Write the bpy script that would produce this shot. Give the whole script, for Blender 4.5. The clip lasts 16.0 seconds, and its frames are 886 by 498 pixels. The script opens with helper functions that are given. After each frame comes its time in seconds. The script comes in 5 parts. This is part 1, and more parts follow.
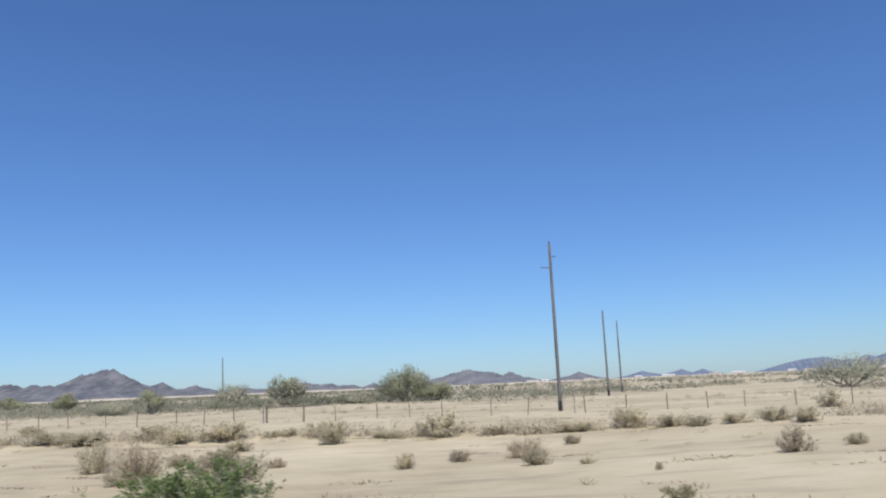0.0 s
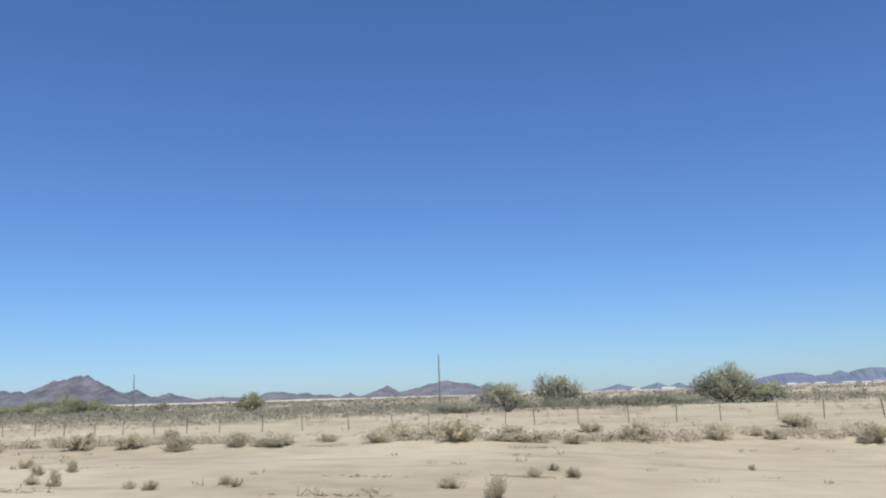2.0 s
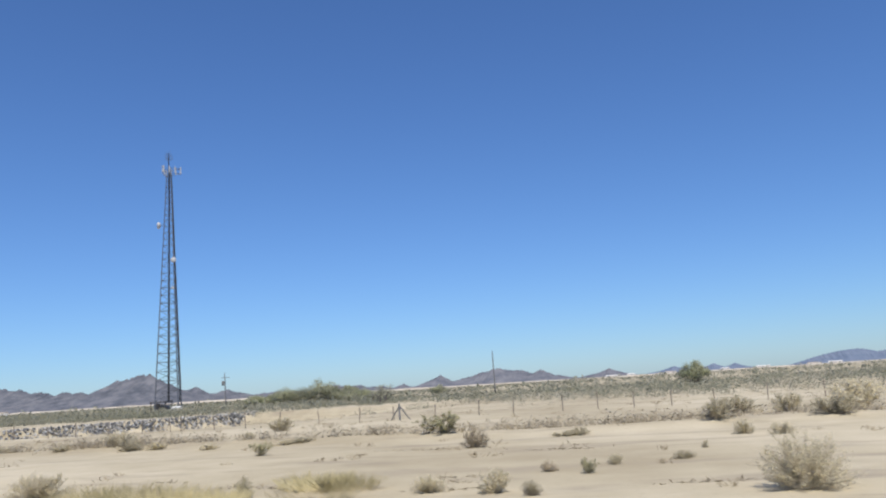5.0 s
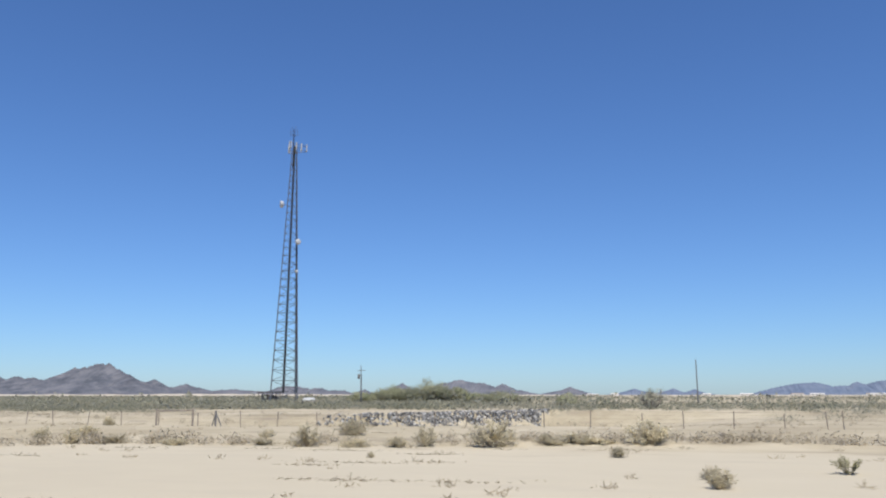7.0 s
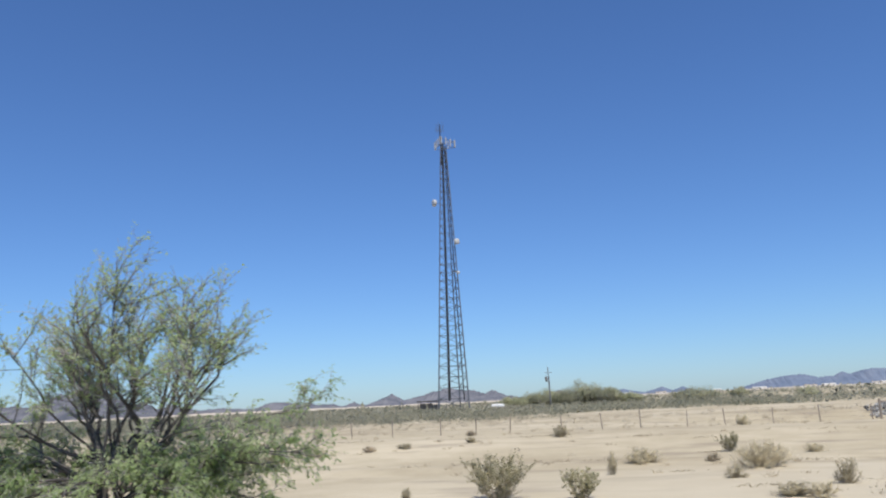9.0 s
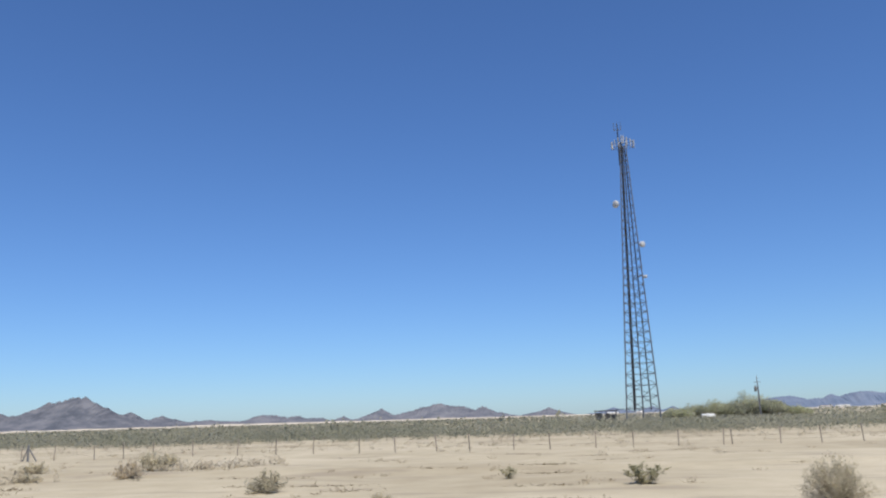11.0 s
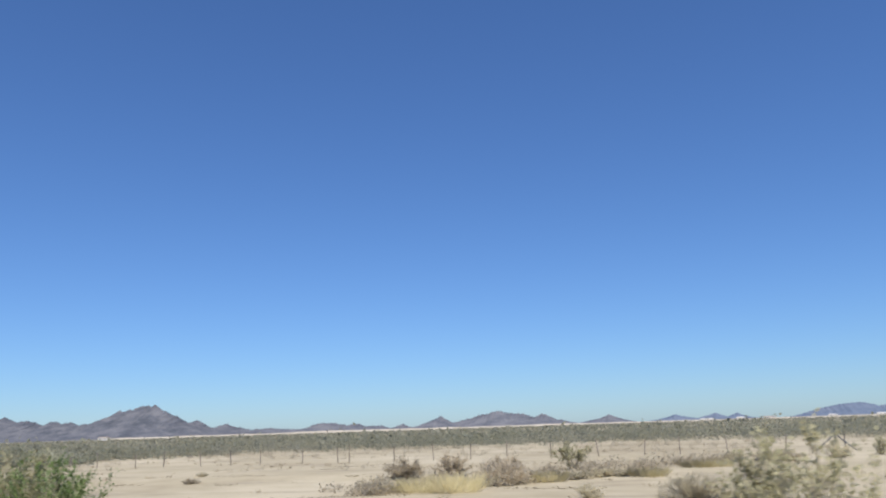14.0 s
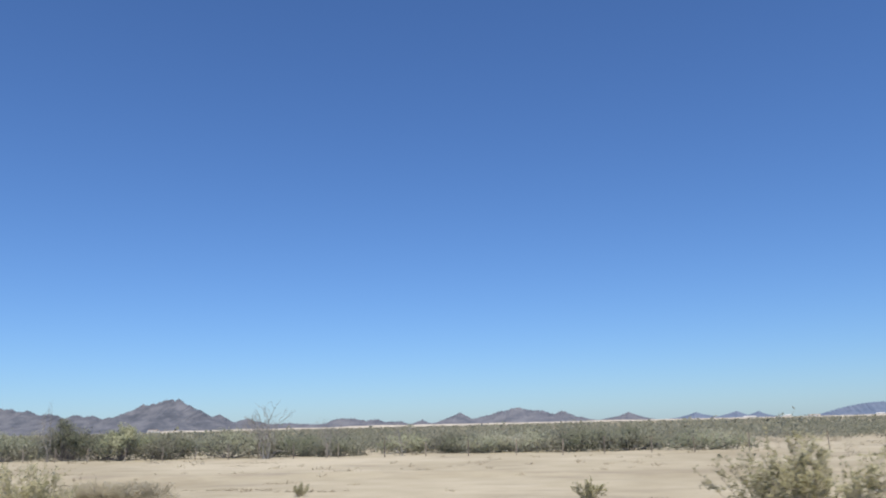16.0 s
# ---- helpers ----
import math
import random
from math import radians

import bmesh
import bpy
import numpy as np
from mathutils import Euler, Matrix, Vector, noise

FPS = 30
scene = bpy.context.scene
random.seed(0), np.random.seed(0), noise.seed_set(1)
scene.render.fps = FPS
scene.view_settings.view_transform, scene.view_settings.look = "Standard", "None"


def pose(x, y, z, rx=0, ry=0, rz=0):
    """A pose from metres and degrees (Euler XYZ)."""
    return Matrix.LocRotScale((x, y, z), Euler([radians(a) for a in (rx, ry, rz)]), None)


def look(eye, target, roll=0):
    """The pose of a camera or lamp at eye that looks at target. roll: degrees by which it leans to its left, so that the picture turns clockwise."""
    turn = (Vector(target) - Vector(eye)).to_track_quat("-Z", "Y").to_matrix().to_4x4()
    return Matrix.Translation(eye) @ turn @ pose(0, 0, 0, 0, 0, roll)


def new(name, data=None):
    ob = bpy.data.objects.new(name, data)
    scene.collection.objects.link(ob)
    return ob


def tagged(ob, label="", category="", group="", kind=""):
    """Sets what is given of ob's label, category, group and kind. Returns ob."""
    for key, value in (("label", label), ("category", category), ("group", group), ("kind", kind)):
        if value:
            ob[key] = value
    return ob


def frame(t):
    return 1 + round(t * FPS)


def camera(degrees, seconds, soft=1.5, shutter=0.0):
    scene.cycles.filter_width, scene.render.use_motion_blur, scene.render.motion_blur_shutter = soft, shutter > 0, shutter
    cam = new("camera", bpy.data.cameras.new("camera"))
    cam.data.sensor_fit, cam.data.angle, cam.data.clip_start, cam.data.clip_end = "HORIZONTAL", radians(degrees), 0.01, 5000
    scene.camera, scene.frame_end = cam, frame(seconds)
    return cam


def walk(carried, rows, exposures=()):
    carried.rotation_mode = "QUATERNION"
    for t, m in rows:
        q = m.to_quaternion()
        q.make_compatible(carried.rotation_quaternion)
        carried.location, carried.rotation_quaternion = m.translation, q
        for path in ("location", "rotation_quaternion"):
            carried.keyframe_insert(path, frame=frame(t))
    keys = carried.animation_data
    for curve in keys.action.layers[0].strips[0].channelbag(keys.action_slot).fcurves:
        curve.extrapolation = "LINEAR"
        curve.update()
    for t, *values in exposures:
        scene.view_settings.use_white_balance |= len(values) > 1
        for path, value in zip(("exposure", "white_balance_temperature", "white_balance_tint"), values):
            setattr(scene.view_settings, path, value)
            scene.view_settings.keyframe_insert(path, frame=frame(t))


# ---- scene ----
# ---------------------------------------------------------------- camera
cam = camera(56.44, 16.0, soft=2.1, shutter=0.05)
# seconds, eye x, y, z, tilt up, turn to the right, roll
ROWS = [
    (0, -0.82, 0.47, 2.13, 9.36, -14.81, -2.47),
    (0.5, -13.22, 0.41, 2.13, 9.44, -12.40, -1.44),
    (1, -25.63, 0.36, 2.13, 9.85, -13.09, -2.35),
    (1.5, -38.04, 0.31, 2.13, 9.75, -12.90, -2.00),
    (2, -50.46, 0.26, 2.13, 10.04, -12.73, -1.80),
    (2.5, -62.89, 0.22, 2.13, 9.94, -11.73, -1.26),
    (3, -75.32, 0.18, 2.13, 10.24, -11.76, -1.93),
    (3.5, -87.76, 0.15, 2.13, 10.44, -11.54, -1.91),
    (4, -100.20, 0.12, 2.13, 10.29, -12.99, -2.89),
    (4.5, -112.66, 0.09, 2.13, 9.68, -14.56, -3.63),
    (5, -125.11, 0.07, 2.13, 9.44, -15.19, -3.60),
    (5.2, -130.10, 0.06, 2.13, 10.63, -19.19, -4.01),
    (7.3, -182.51, 0.00, 2.13, 9.78, -11.43, -0.51),
    (7.5, -187.50, 0.00, 2.13, 9.16, -8.50, -4.08),
    (8, -200.00, 0.00, 2.13, 10.88, -11.13, -4.26),
    (8.5, -212.50, 0.00, 2.13, 10.68, -11.36, -5.14),
    (9, -225.01, 0.01, 2.13, 10.56, -10.73, -2.75),
    (9.5, -237.53, 0.02, 2.13, 11.04, -10.02, -2.11),
    (9.6, -240.03, 0.02, 2.13, 10.95, -9.94, -1.81),
    (12, -300.20, 0.12, 2.13, 11.99, -9.44, -1.86),
    (12.5, -312.76, 0.15, 2.13, 11.74, -11.78, -2.52),
    (13, -325.32, 0.18, 2.13, 11.85, -12.29, -2.52),
    (13.5, -337.89, 0.22, 2.13, 11.82, -13.52, -2.19),
    (14, -350.46, 0.26, 2.13, 12.22, -12.62, -1.89),
    (14.5, -363.04, 0.31, 2.13, 12.42, -13.10, -1.83),
    (15, -375.63, 0.36, 2.13, 12.42, -13.52, -1.72),
    (15.5, -388.22, 0.41, 2.13, 12.05, -13.05, -1.55),
    (16, -400.82, 0.47, 2.13, 12.01, -13.41, -1.45),
]
walk(cam, [(t, pose(x, y, z, 90 + up, 0, -turn) @ pose(0, 0, 0, 0, 0, roll)) for t, x, y, z, up, turn, roll in ROWS],
     exposures=[(0.0, 0.02), (5.2, 0.03), (7.4, 0.05), (8.5, 0.05), (9.7, 0.03), (16.0, 0.02)])

# ---------------------------------------------------------------- sky and sun
SUN = Vector((0.22, -0.42, 0.88)).normalized()
world = bpy.data.worlds.new("sky")
scene.world = world
world.use_nodes = True
wn = world.node_tree
sky = wn.nodes.new("ShaderNodeTexSky")
sky.sky_type = "NISHITA"
sky.sun_disc = False
sky.sun_elevation = math.asin(SUN.z)
sky.sun_rotation = math.atan2(SUN.x, SUN.y)
sky.altitude = 300
sky.air_density, sky.dust_density, sky.ozone_density = 1.0, 0.32, 6.0
deep = wn.nodes.new("ShaderNodeMix")
deep.data_type, deep.blend_type = "RGBA", "MULTIPLY"
deep.inputs[0].default_value = 1.0
deep.inputs[7].default_value = (0.55, 0.71, 0.935, 1)
wn.links.new(sky.outputs[0], deep.inputs[6])
wn.links.new(deep.outputs[2], wn.nodes["Background"].inputs[0])
wn.nodes["Background"].inputs[1].default_value = 0.134
sun = new("sun", bpy.data.lights.new("sun", "SUN"))
sun.data.energy, sun.data.angle, sun.data.color = 4.5, radians(0.53), (1.0, 0.94, 0.83)
sun.matrix_world = look(SUN * 300, (0, 0, 0))


# ---------------------------------------------------------------- materials
def material(name, colours, scale=1.0, rough=0.9, bump=0.0, fine=6.0, leaf=0.0, metal=0.0, spread=0.0, stretch=(1, 1, 1), gloss=0.3, island=False):
    """Two or three colours mixed by noise at two scales; leaf lets light through; spread varies it from object to object."""
    m = bpy.data.materials.new(name)
    m.use_nodes = True
    n, link = m.node_tree.nodes, m.node_tree.links
    b = n["Principled BSDF"]
    geo = n.new("ShaderNodeNewGeometry")
    mp = n.new("ShaderNodeMapping")
    mp.inputs["Scale"].default_value = stretch
    link.new(geo.outputs["Position"], mp.inputs[0])
    big, small = n.new("ShaderNodeTexNoise"), n.new("ShaderNodeTexNoise")
    for node, sc, det in ((big, scale, 3.0), (small, scale * fine, 4.0)):
        node.inputs["Scale"].default_value = sc
        node.inputs["Detail"].default_value = det
        link.new(mp.outputs[0], node.inputs["Vector"])
    add = n.new("ShaderNodeMath")
    add.operation = "MULTIPLY_ADD"
    add.inputs[1].default_value = 0.45
    link.new(small.outputs[0], add.inputs[0])
    link.new(big.outputs[0], add.inputs[2])
    ramp = n.new("ShaderNodeValToRGB")
    link.new(add.outputs[0], ramp.inputs[0])
    if island:
        each = n.new("ShaderNodeMath")
        each.operation = "MULTIPLY_ADD"
        each.inputs[1].default_value, each.inputs[2].default_value = 0.45, 0.49
        link.new(geo.outputs["Random Per Island"], each.inputs[0])
        link.new(each.outputs[0], ramp.inputs[0])
    lo, hi = 0.52, 0.92
    e = ramp.color_ramp.elements
    e[0].position, e[1].position = lo, hi
    e[0].color, e[1].color = (*colours[0], 1), (*colours[-1], 1)
    if len(colours) > 2:
        e.new((lo + hi) / 2).color = (*colours[1], 1)
    out = ramp.outputs[0]
    if spread:
        info, hsv, ma = n.new("ShaderNodeObjectInfo"), n.new("ShaderNodeHueSaturation"), n.new("ShaderNodeMath")
        ma.operation = "MULTIPLY_ADD"
        ma.inputs[1].default_value, ma.inputs[2].default_value = 2 * spread, 1 - spread
        link.new(info.outputs["Random"], ma.inputs[0])
        link.new(ma.outputs[0], hsv.inputs["Value"])
        link.new(out, hsv.inputs["Color"])
        out = hsv.outputs[0]
    link.new(out, b.inputs["Base Color"])
    b.inputs["Roughness"].default_value, b.inputs["Metallic"].default_value = rough, metal
    b.inputs["Specular IOR Level"].default_value = gloss
    if bump:
        bn = n.new("ShaderNodeBump")
        bn.inputs["Strength"].default_value, bn.inputs["Distance"].default_value = 0.7, bump
        link.new(add.outputs[0], bn.inputs["Height"])
        link.new(bn.outputs[0], b.inputs["Normal"])
    if leaf:
        tr, mix = n.new("ShaderNodeBsdfTranslucent"), n.new("ShaderNodeMixShader")
        link.new(out, tr.inputs[0])
        mix.inputs[0].default_value = leaf
        link.new(b.outputs[0], mix.inputs[1])
        link.new(tr.outputs[0], mix.inputs[2])
        link.new(mix.outputs[0], n["Material Output"].inputs[0])
    return m


def ground_material():
    """Pale sand with tracks drawn along the road, grey gravel and litter in drifts."""
    m = material("sand", [(0.365, 0.308, 0.21), (0.45, 0.388, 0.272), (0.53, 0.462, 0.335)], 0.07, 0.95, 0.05, 9.0, gloss=0.15)
    n, link = m.node_tree.nodes, m.node_tree.links
    b = n["Principled BSDF"]
    base = b.inputs["Base Color"].links[0].from_socket
    geo = n.new("ShaderNodeNewGeometry")
    mp = n.new("ShaderNodeMapping")
    mp.inputs["Scale"].default_value = (0.16, 0.55, 0.3)
    link.new(geo.outputs["Position"], mp.inputs[0])
    patch, grit = n.new("ShaderNodeTexNoise"), n.new("ShaderNodeTexNoise")
    patch.inputs["Scale"].default_value, patch.inputs["Detail"].default_value, patch.inputs["Roughness"].default_value = 1.0, 6.0, 0.62
    grit.inputs["Scale"].default_value, grit.inputs["Detail"].default_value = 9.0, 3.0
    link.new(mp.outputs[0], patch.inputs["Vector"])
    link.new(geo.outputs["Position"], grit.inputs["Vector"])
    r1, r2 = n.new("ShaderNodeValToRGB"), n.new("ShaderNodeValToRGB")
    for r, a, c in ((r1, 0.535, 0.69), (r2, 0.58, 0.76)):
        r.color_ramp.elements[0].position, r.color_ramp.elements[1].position = a, c
    link.new(patch.outputs[0], r1.inputs[0])
    link.new(grit.outputs[0], r2.inputs[0])
    for r, col, amount in ((r1, (0.28, 0.235, 0.18), 0.72), (r2, (0.25, 0.205, 0.16), 0.40)):
        mul, mix = n.new("ShaderNodeMath"), n.new("ShaderNodeMix")
        mul.operation = "MULTIPLY"
        mul.inputs[1].default_value = amount
        link.new(r.outputs[0], mul.inputs[0])
        mix.data_type = "RGBA"
        link.new(mul.outputs[0], mix.inputs[0])
        link.new(base, mix.inputs[6])
        mix.inputs[7].default_value = (*col, 1)
        base = mix.outputs[2]
    # the graded, bare stretch of the sand track
    axes = n.new("ShaderNodeSeparateXYZ")
    wobble = n.new("ShaderNodeMath")
    wobble.operation = "MULTIPLY_ADD"
    wobble.inputs[1].default_value = 14.0
    link.new(patch.outputs[0], wobble.inputs[0])
    link.new(geo.outputs["Position"], axes.inputs[0])
    link.new(axes.outputs[1], wobble.inputs[2])
    bare = None
    for socket, a, c, lo, hi in ((axes.outputs[0], -238.0, -212.0, 0.0, 1.0), (axes.outputs[0], -172.0, -140.0, 1.0, 0.0), (wobble.outputs[0], 37.0, 44.0, 1.0, 0.0), (wobble.outputs[0], 1.0, 8.0, 0.0, 1.0)):
        span = n.new("ShaderNodeMapRange")
        span.interpolation_type = "SMOOTHSTEP"
        for i, q in enumerate((a, c, lo, hi)):
            span.inputs[i + 1].default_value = q
        link.new(socket, span.inputs[0])
        if bare is None:
            bare = span.outputs[0]
        else:
            both = n.new("ShaderNodeMath")
            both.operation = "MULTIPLY"
            link.new(bare, both.inputs[0])
            link.new(span.outputs[0], both.inputs[1])
            bare = both.outputs[0]
    part_of, mix = n.new("ShaderNodeMath"), n.new("ShaderNodeMix")
    part_of.operation = "MULTIPLY"
    part_of.inputs[1].default_value = 0.8
    link.new(bare, part_of.inputs[0])
    mix.data_type = "RGBA"
    link.new(part_of.outputs[0], mix.inputs[0])
    link.new(base, mix.inputs[6])
    mix.inputs[7].default_value = (0.535, 0.475, 0.36, 1)
    base = mix.outputs[2]
    link.new(base, b.inputs["Base Color"])
    return m


SAND = ground_material()
BERM = material("pale fill", [(0.43, 0.37, 0.30), (0.56, 0.495, 0.41)], 0.05, 0.95)
# Nearer mountains: colour lifted and blued a little to carry aerial haze.
ROCK_NEAR_HAZE = material("mountain rock", [(0.088, 0.096, 0.115), (0.135, 0.14, 0.16), (0.185, 0.186, 0.202)], 0.016, 0.95, 9.0, 5.0, gloss=0.1)
# Farthest ranges: distance haze painted in as a paler, bluer rock colour.
ROCK_FAR_HAZE = material("far rock with painted haze", [(0.125, 0.16, 0.225), (0.155, 0.19, 0.255), (0.19, 0.22, 0.28)], 0.008, 0.95, 4.0, 5.0, gloss=0.1)
# Hills beyond 4 km: some distance haze mixed into the base colour.
ROCK_MID_HAZE = material("mid-distance rock with painted haze", [(0.112, 0.12, 0.143), (0.16, 0.164, 0.185), (0.205, 0.205, 0.22)], 0.012, 0.95, 8.0, 5.0, gloss=0.1)
RIPRAP = material("riprap stone", [(0.08, 0.08, 0.082), (0.20, 0.198, 0.19), (0.50, 0.485, 0.45)], 1.3, 0.85, 0.03, 3.0, island=True)
BARK = material("grey bark", [(0.11, 0.10, 0.095), (0.21, 0.195, 0.18)], 4.0, 0.9, 0.01, 6.0)
LIMB = material("dark mesquite bark", [(0.065, 0.06, 0.057), (0.15, 0.138, 0.128)], 4.0, 0.9, 0.01, 6.0)
TWIG = material("dry twigs", [(0.40, 0.35, 0.27), (0.58, 0.505, 0.40)], 3.0, 0.9, 0.0, 5.0, spread=0.2)
MESQUITE = material("mesquite leaves", [(0.30, 0.42, 0.17), (0.43, 0.54, 0.26), (0.53, 0.61, 0.36)], 0.7, 0.7, 0.0, 8.0, leaf=0.6)
PALO = material("palo verde leaves", [(0.31, 0.335, 0.195), (0.405, 0.42, 0.275), (0.50, 0.50, 0.36)], 0.35, 0.75, 0.0, 7.0, leaf=0.5, spread=0.15)
EDGE = material("grey-green mesquite leaves", [(0.24, 0.265, 0.175), (0.345, 0.355, 0.26), (0.45, 0.435, 0.345)], 0.3, 0.8, 0.0, 7.0, leaf=0.5, spread=0.32)
CREO = material("creosote leaves", [(0.36, 0.345, 0.205), (0.57, 0.535, 0.36)], 2.0, 0.65, 0.0, 6.0, leaf=0.5, spread=0.25)
GREEN = material("fresh creosote leaves", [(0.145, 0.225, 0.08), (0.255, 0.335, 0.13)], 2.0, 0.6, 0.0, 6.0, leaf=0.45, spread=0.15)
BURS = material("bursage leaves", [(0.50, 0.455, 0.325), (0.68, 0.62, 0.465)], 2.0, 0.9, 0.0, 6.0, leaf=0.5, spread=0.22)
DARK = material("dark bush leaves", [(0.42, 0.36, 0.265), (0.58, 0.505, 0.385)], 2.0, 0.85, 0.0, 6.0, leaf=0.5, spread=0.2)
GRASS = material("dry yellow grass", [(0.46, 0.41, 0.24), (0.64, 0.57, 0.37)], 2.0, 0.9, 0.0, 6.0, leaf=0.5, spread=0.2)
SCRUB = material("far scrub", [(0.24, 0.252, 0.19), (0.305, 0.31, 0.238), (0.385, 0.375, 0.305)], 0.06, 0.9, 0.0, 12.0, leaf=0.5)
BRUSH = material("low dry brush", [(0.43, 0.375, 0.285), (0.58, 0.515, 0.40)], 0.5, 0.9, 0.0, 8.0, leaf=0.5)
LITTER = material("dry litter", [(0.22, 0.18, 0.12), (0.36, 0.30, 0.20)], 1.0, 0.95, 0.0, 6.0)
POLEWOOD = material("weathered pole wood", [(0.12, 0.12, 0.125), (0.20, 0.198, 0.20)], 6.0, 0.9, 0.01, 4.0, stretch=(1, 1, 0.08))
GALV = material("galvanised steel", [(0.09, 0.10, 0.12), (0.15, 0.165, 0.19)], 1.5, 0.55, 0.0, 5.0, metal=0.3)
CABLE = material("black coaxial cable", [(0.018, 0.019, 0.022), (0.03, 0.032, 0.036)], 2.0, 0.6)
PANEL = material("light grey fibreglass", [(0.38, 0.39, 0.40), (0.48, 0.49, 0.50)], 1.5, 0.6)
WHITE = material("off-white painted metal", [(0.55, 0.55, 0.54), (0.68, 0.68, 0.66)], 1.5, 0.5, 0.0, 5.0)
RUST = material("rusty steel post", [(0.15, 0.125, 0.105), (0.27, 0.23, 0.19)], 8.0, 0.85, 0.0, 4.0, spread=0.3)
DISH = material("weathered dish radome", [(0.40, 0.41, 0.42), (0.50, 0.51, 0.52)], 1.5, 0.6)
HAZE = material("mesquite twigs", [(0.25, 0.238, 0.225), (0.40, 0.38, 0.36)], 1.5, 0.9, 0.0, 6.0)
DEADWOOD = material("bleached dead wood", [(0.19, 0.175, 0.16), (0.33, 0.31, 0.285)], 4.0, 0.9, 0.0, 6.0)
SHED = material("dark brown roof steel", [(0.06, 0.05, 0.045), (0.10, 0.085, 0.075)], 1.5, 0.7)
CABINET = material("grey equipment cabinet", [(0.13, 0.13, 0.125), (0.19, 0.19, 0.18)], 2.0, 0.6)
STUCCO = material("white stucco", [(0.66, 0.63, 0.58), (0.78, 0.75, 0.70)], 0.4, 0.9)
TILE = material("tan roofing", [(0.34, 0.27, 0.21), (0.44, 0.36, 0.29)], 0.6, 0.9)
TAR = material("tarred pole foot", [(0.02, 0.02, 0.021), (0.05, 0.048, 0.046)], 6.0, 0.8)
GLASS = material("dark window glass", [(0.03, 0.035, 0.04), (0.05, 0.055, 0.06)], 1.0, 0.15, gloss=0.6)
CERAMIC = material("brown porcelain", [(0.10, 0.06, 0.045), (0.15, 0.09, 0.065)], 5.0, 0.3)


# ---------------------------------------------------------------- building tools
class Shape:
    """Collects vertices and faces for one mesh."""

    def __init__(self):
        self.v, self.f = [], []

    def tube(self, a, b, ra, rb, n=4, cap=True):
        a, b = Vector(a), Vector(b)
        d = b - a
        if d.length < 1e-6:
            return
        side = d.orthogonal().normalized()
        up = d.normalized().cross(side)
        k = len(self.v)
        for p, r in ((a, ra), (b, rb)):
            for i in range(n):
                w = 2 * math.pi * i / n
                self.v.append(p + side * (r * math.cos(w)) + up * (r * math.sin(w)))
        for i in range(n):
            j = (i + 1) % n
            self.f.append((k + i, k + j, k + n + j, k + n + i))
        if cap:
            self.f.append(tuple(range(k + n - 1, k - 1, -1)))
            self.f.append(tuple(range(k + n, k + 2 * n)))

    def leaf(self, p, along, across):
        k = len(self.v)
        self.v += [p, p + along * 0.5 + across, p + along, p + along * 0.5 - across]
        self.f.append((k, k + 1, k + 2, k + 3))

    def spread(self, p, along, width, rnd):
        """A leaf that lies roughly level across its length."""
        o = along.cross(Vector((rnd.gauss(0, 0.45), rnd.gauss(0, 0.45), 1.0)))
        self.leaf(p, along, o.normalized() * width if o.length > 1e-6 else along.orthogonal().normalized() * width)

    def box(self, c, size, turn=0.0):
        k = len(self.v)
        co, si = math.cos(turn), math.sin(turn)
        for x in (-0.5, 0.5):
            for y in (-0.5, 0.5):
                for z in (-0.5, 0.5):
                    px, py = x * size[0], y * size[1]
                    self.v.append(Vector((c[0] + px * co - py * si, c[1] + px * si + py * co, c[2] + z * size[2])))
        for q in ((0, 1, 3, 2), (4, 6, 7, 5), (0, 4, 5, 1), (2, 3, 7, 6), (0, 2, 6, 4), (1, 5, 7, 3)):
            self.f.append(tuple(k + i for i in q))

    def lathe(self, rings, n=16, frame_=None):
        """rings: (radius, height) along local z."""
        k = len(self.v)
        m = frame_ or Matrix.Identity(4)
        for r, z in rings:
            for i in range(n):
                w = 2 * math.pi * i / n
                self.v.append(m @ Vector((r * math.cos(w), r * math.sin(w), z)))
        for j in range(len(rings) - 1):
            for i in range(n):
                a, b = k + j * n + i, k + j * n + (i + 1) % n
                self.f.append((a, b, b + n, a + n))
        self.f.append(tuple(range(k + n - 1, k - 1, -1)))
        e = k + (len(rings) - 1) * n
        self.f.append(tuple(range(e, e + n)))

    def fitted(self, other, w, d, h, sink=0.0):
        """Scale this shape and another together to a width, depth and height."""
        pts = np.array([tuple(p) for p in self.v + other.v])
        lo, hi = np.percentile(pts, 0.7, axis=0), np.percentile(pts, 99.3, axis=0)
        s = (w / (hi[0] - lo[0]), d / (hi[1] - lo[1]), h / hi[2])
        for sh in (self, other):
            sh.v = [Vector((p[0] * s[0], p[1] * s[1], p[2] * s[2] - sink)) for p in sh.v]

    def mesh(self, name, mat, smooth=False):
        me = bpy.data.meshes.new(name)
        me.from_pydata([tuple(p) for p in self.v], [], self.f)
        me.materials.append(mat)
        if smooth:
            me.shade_smooth()
        return me


def soften(me, ways):
    """Foliage shades as the rounded tuft that it belongs to: each leaf takes the tuft's outward direction."""
    a = me.attributes.new("custom_normal", "FLOAT_VECTOR", "POINT")
    w = np.asarray(ways, dtype=np.float32)
    w = w / (np.linalg.norm(w, axis=1)[:, None] + 1e-6)
    a.data.foreach_set("vector", w.ravel())
    me.shade_smooth()


def part(name, me, parent, label="", at=None):
    ob = new(name, me)
    ob.parent = parent
    if at is not None:
        ob.matrix_basis = at
    return tagged(ob, label)


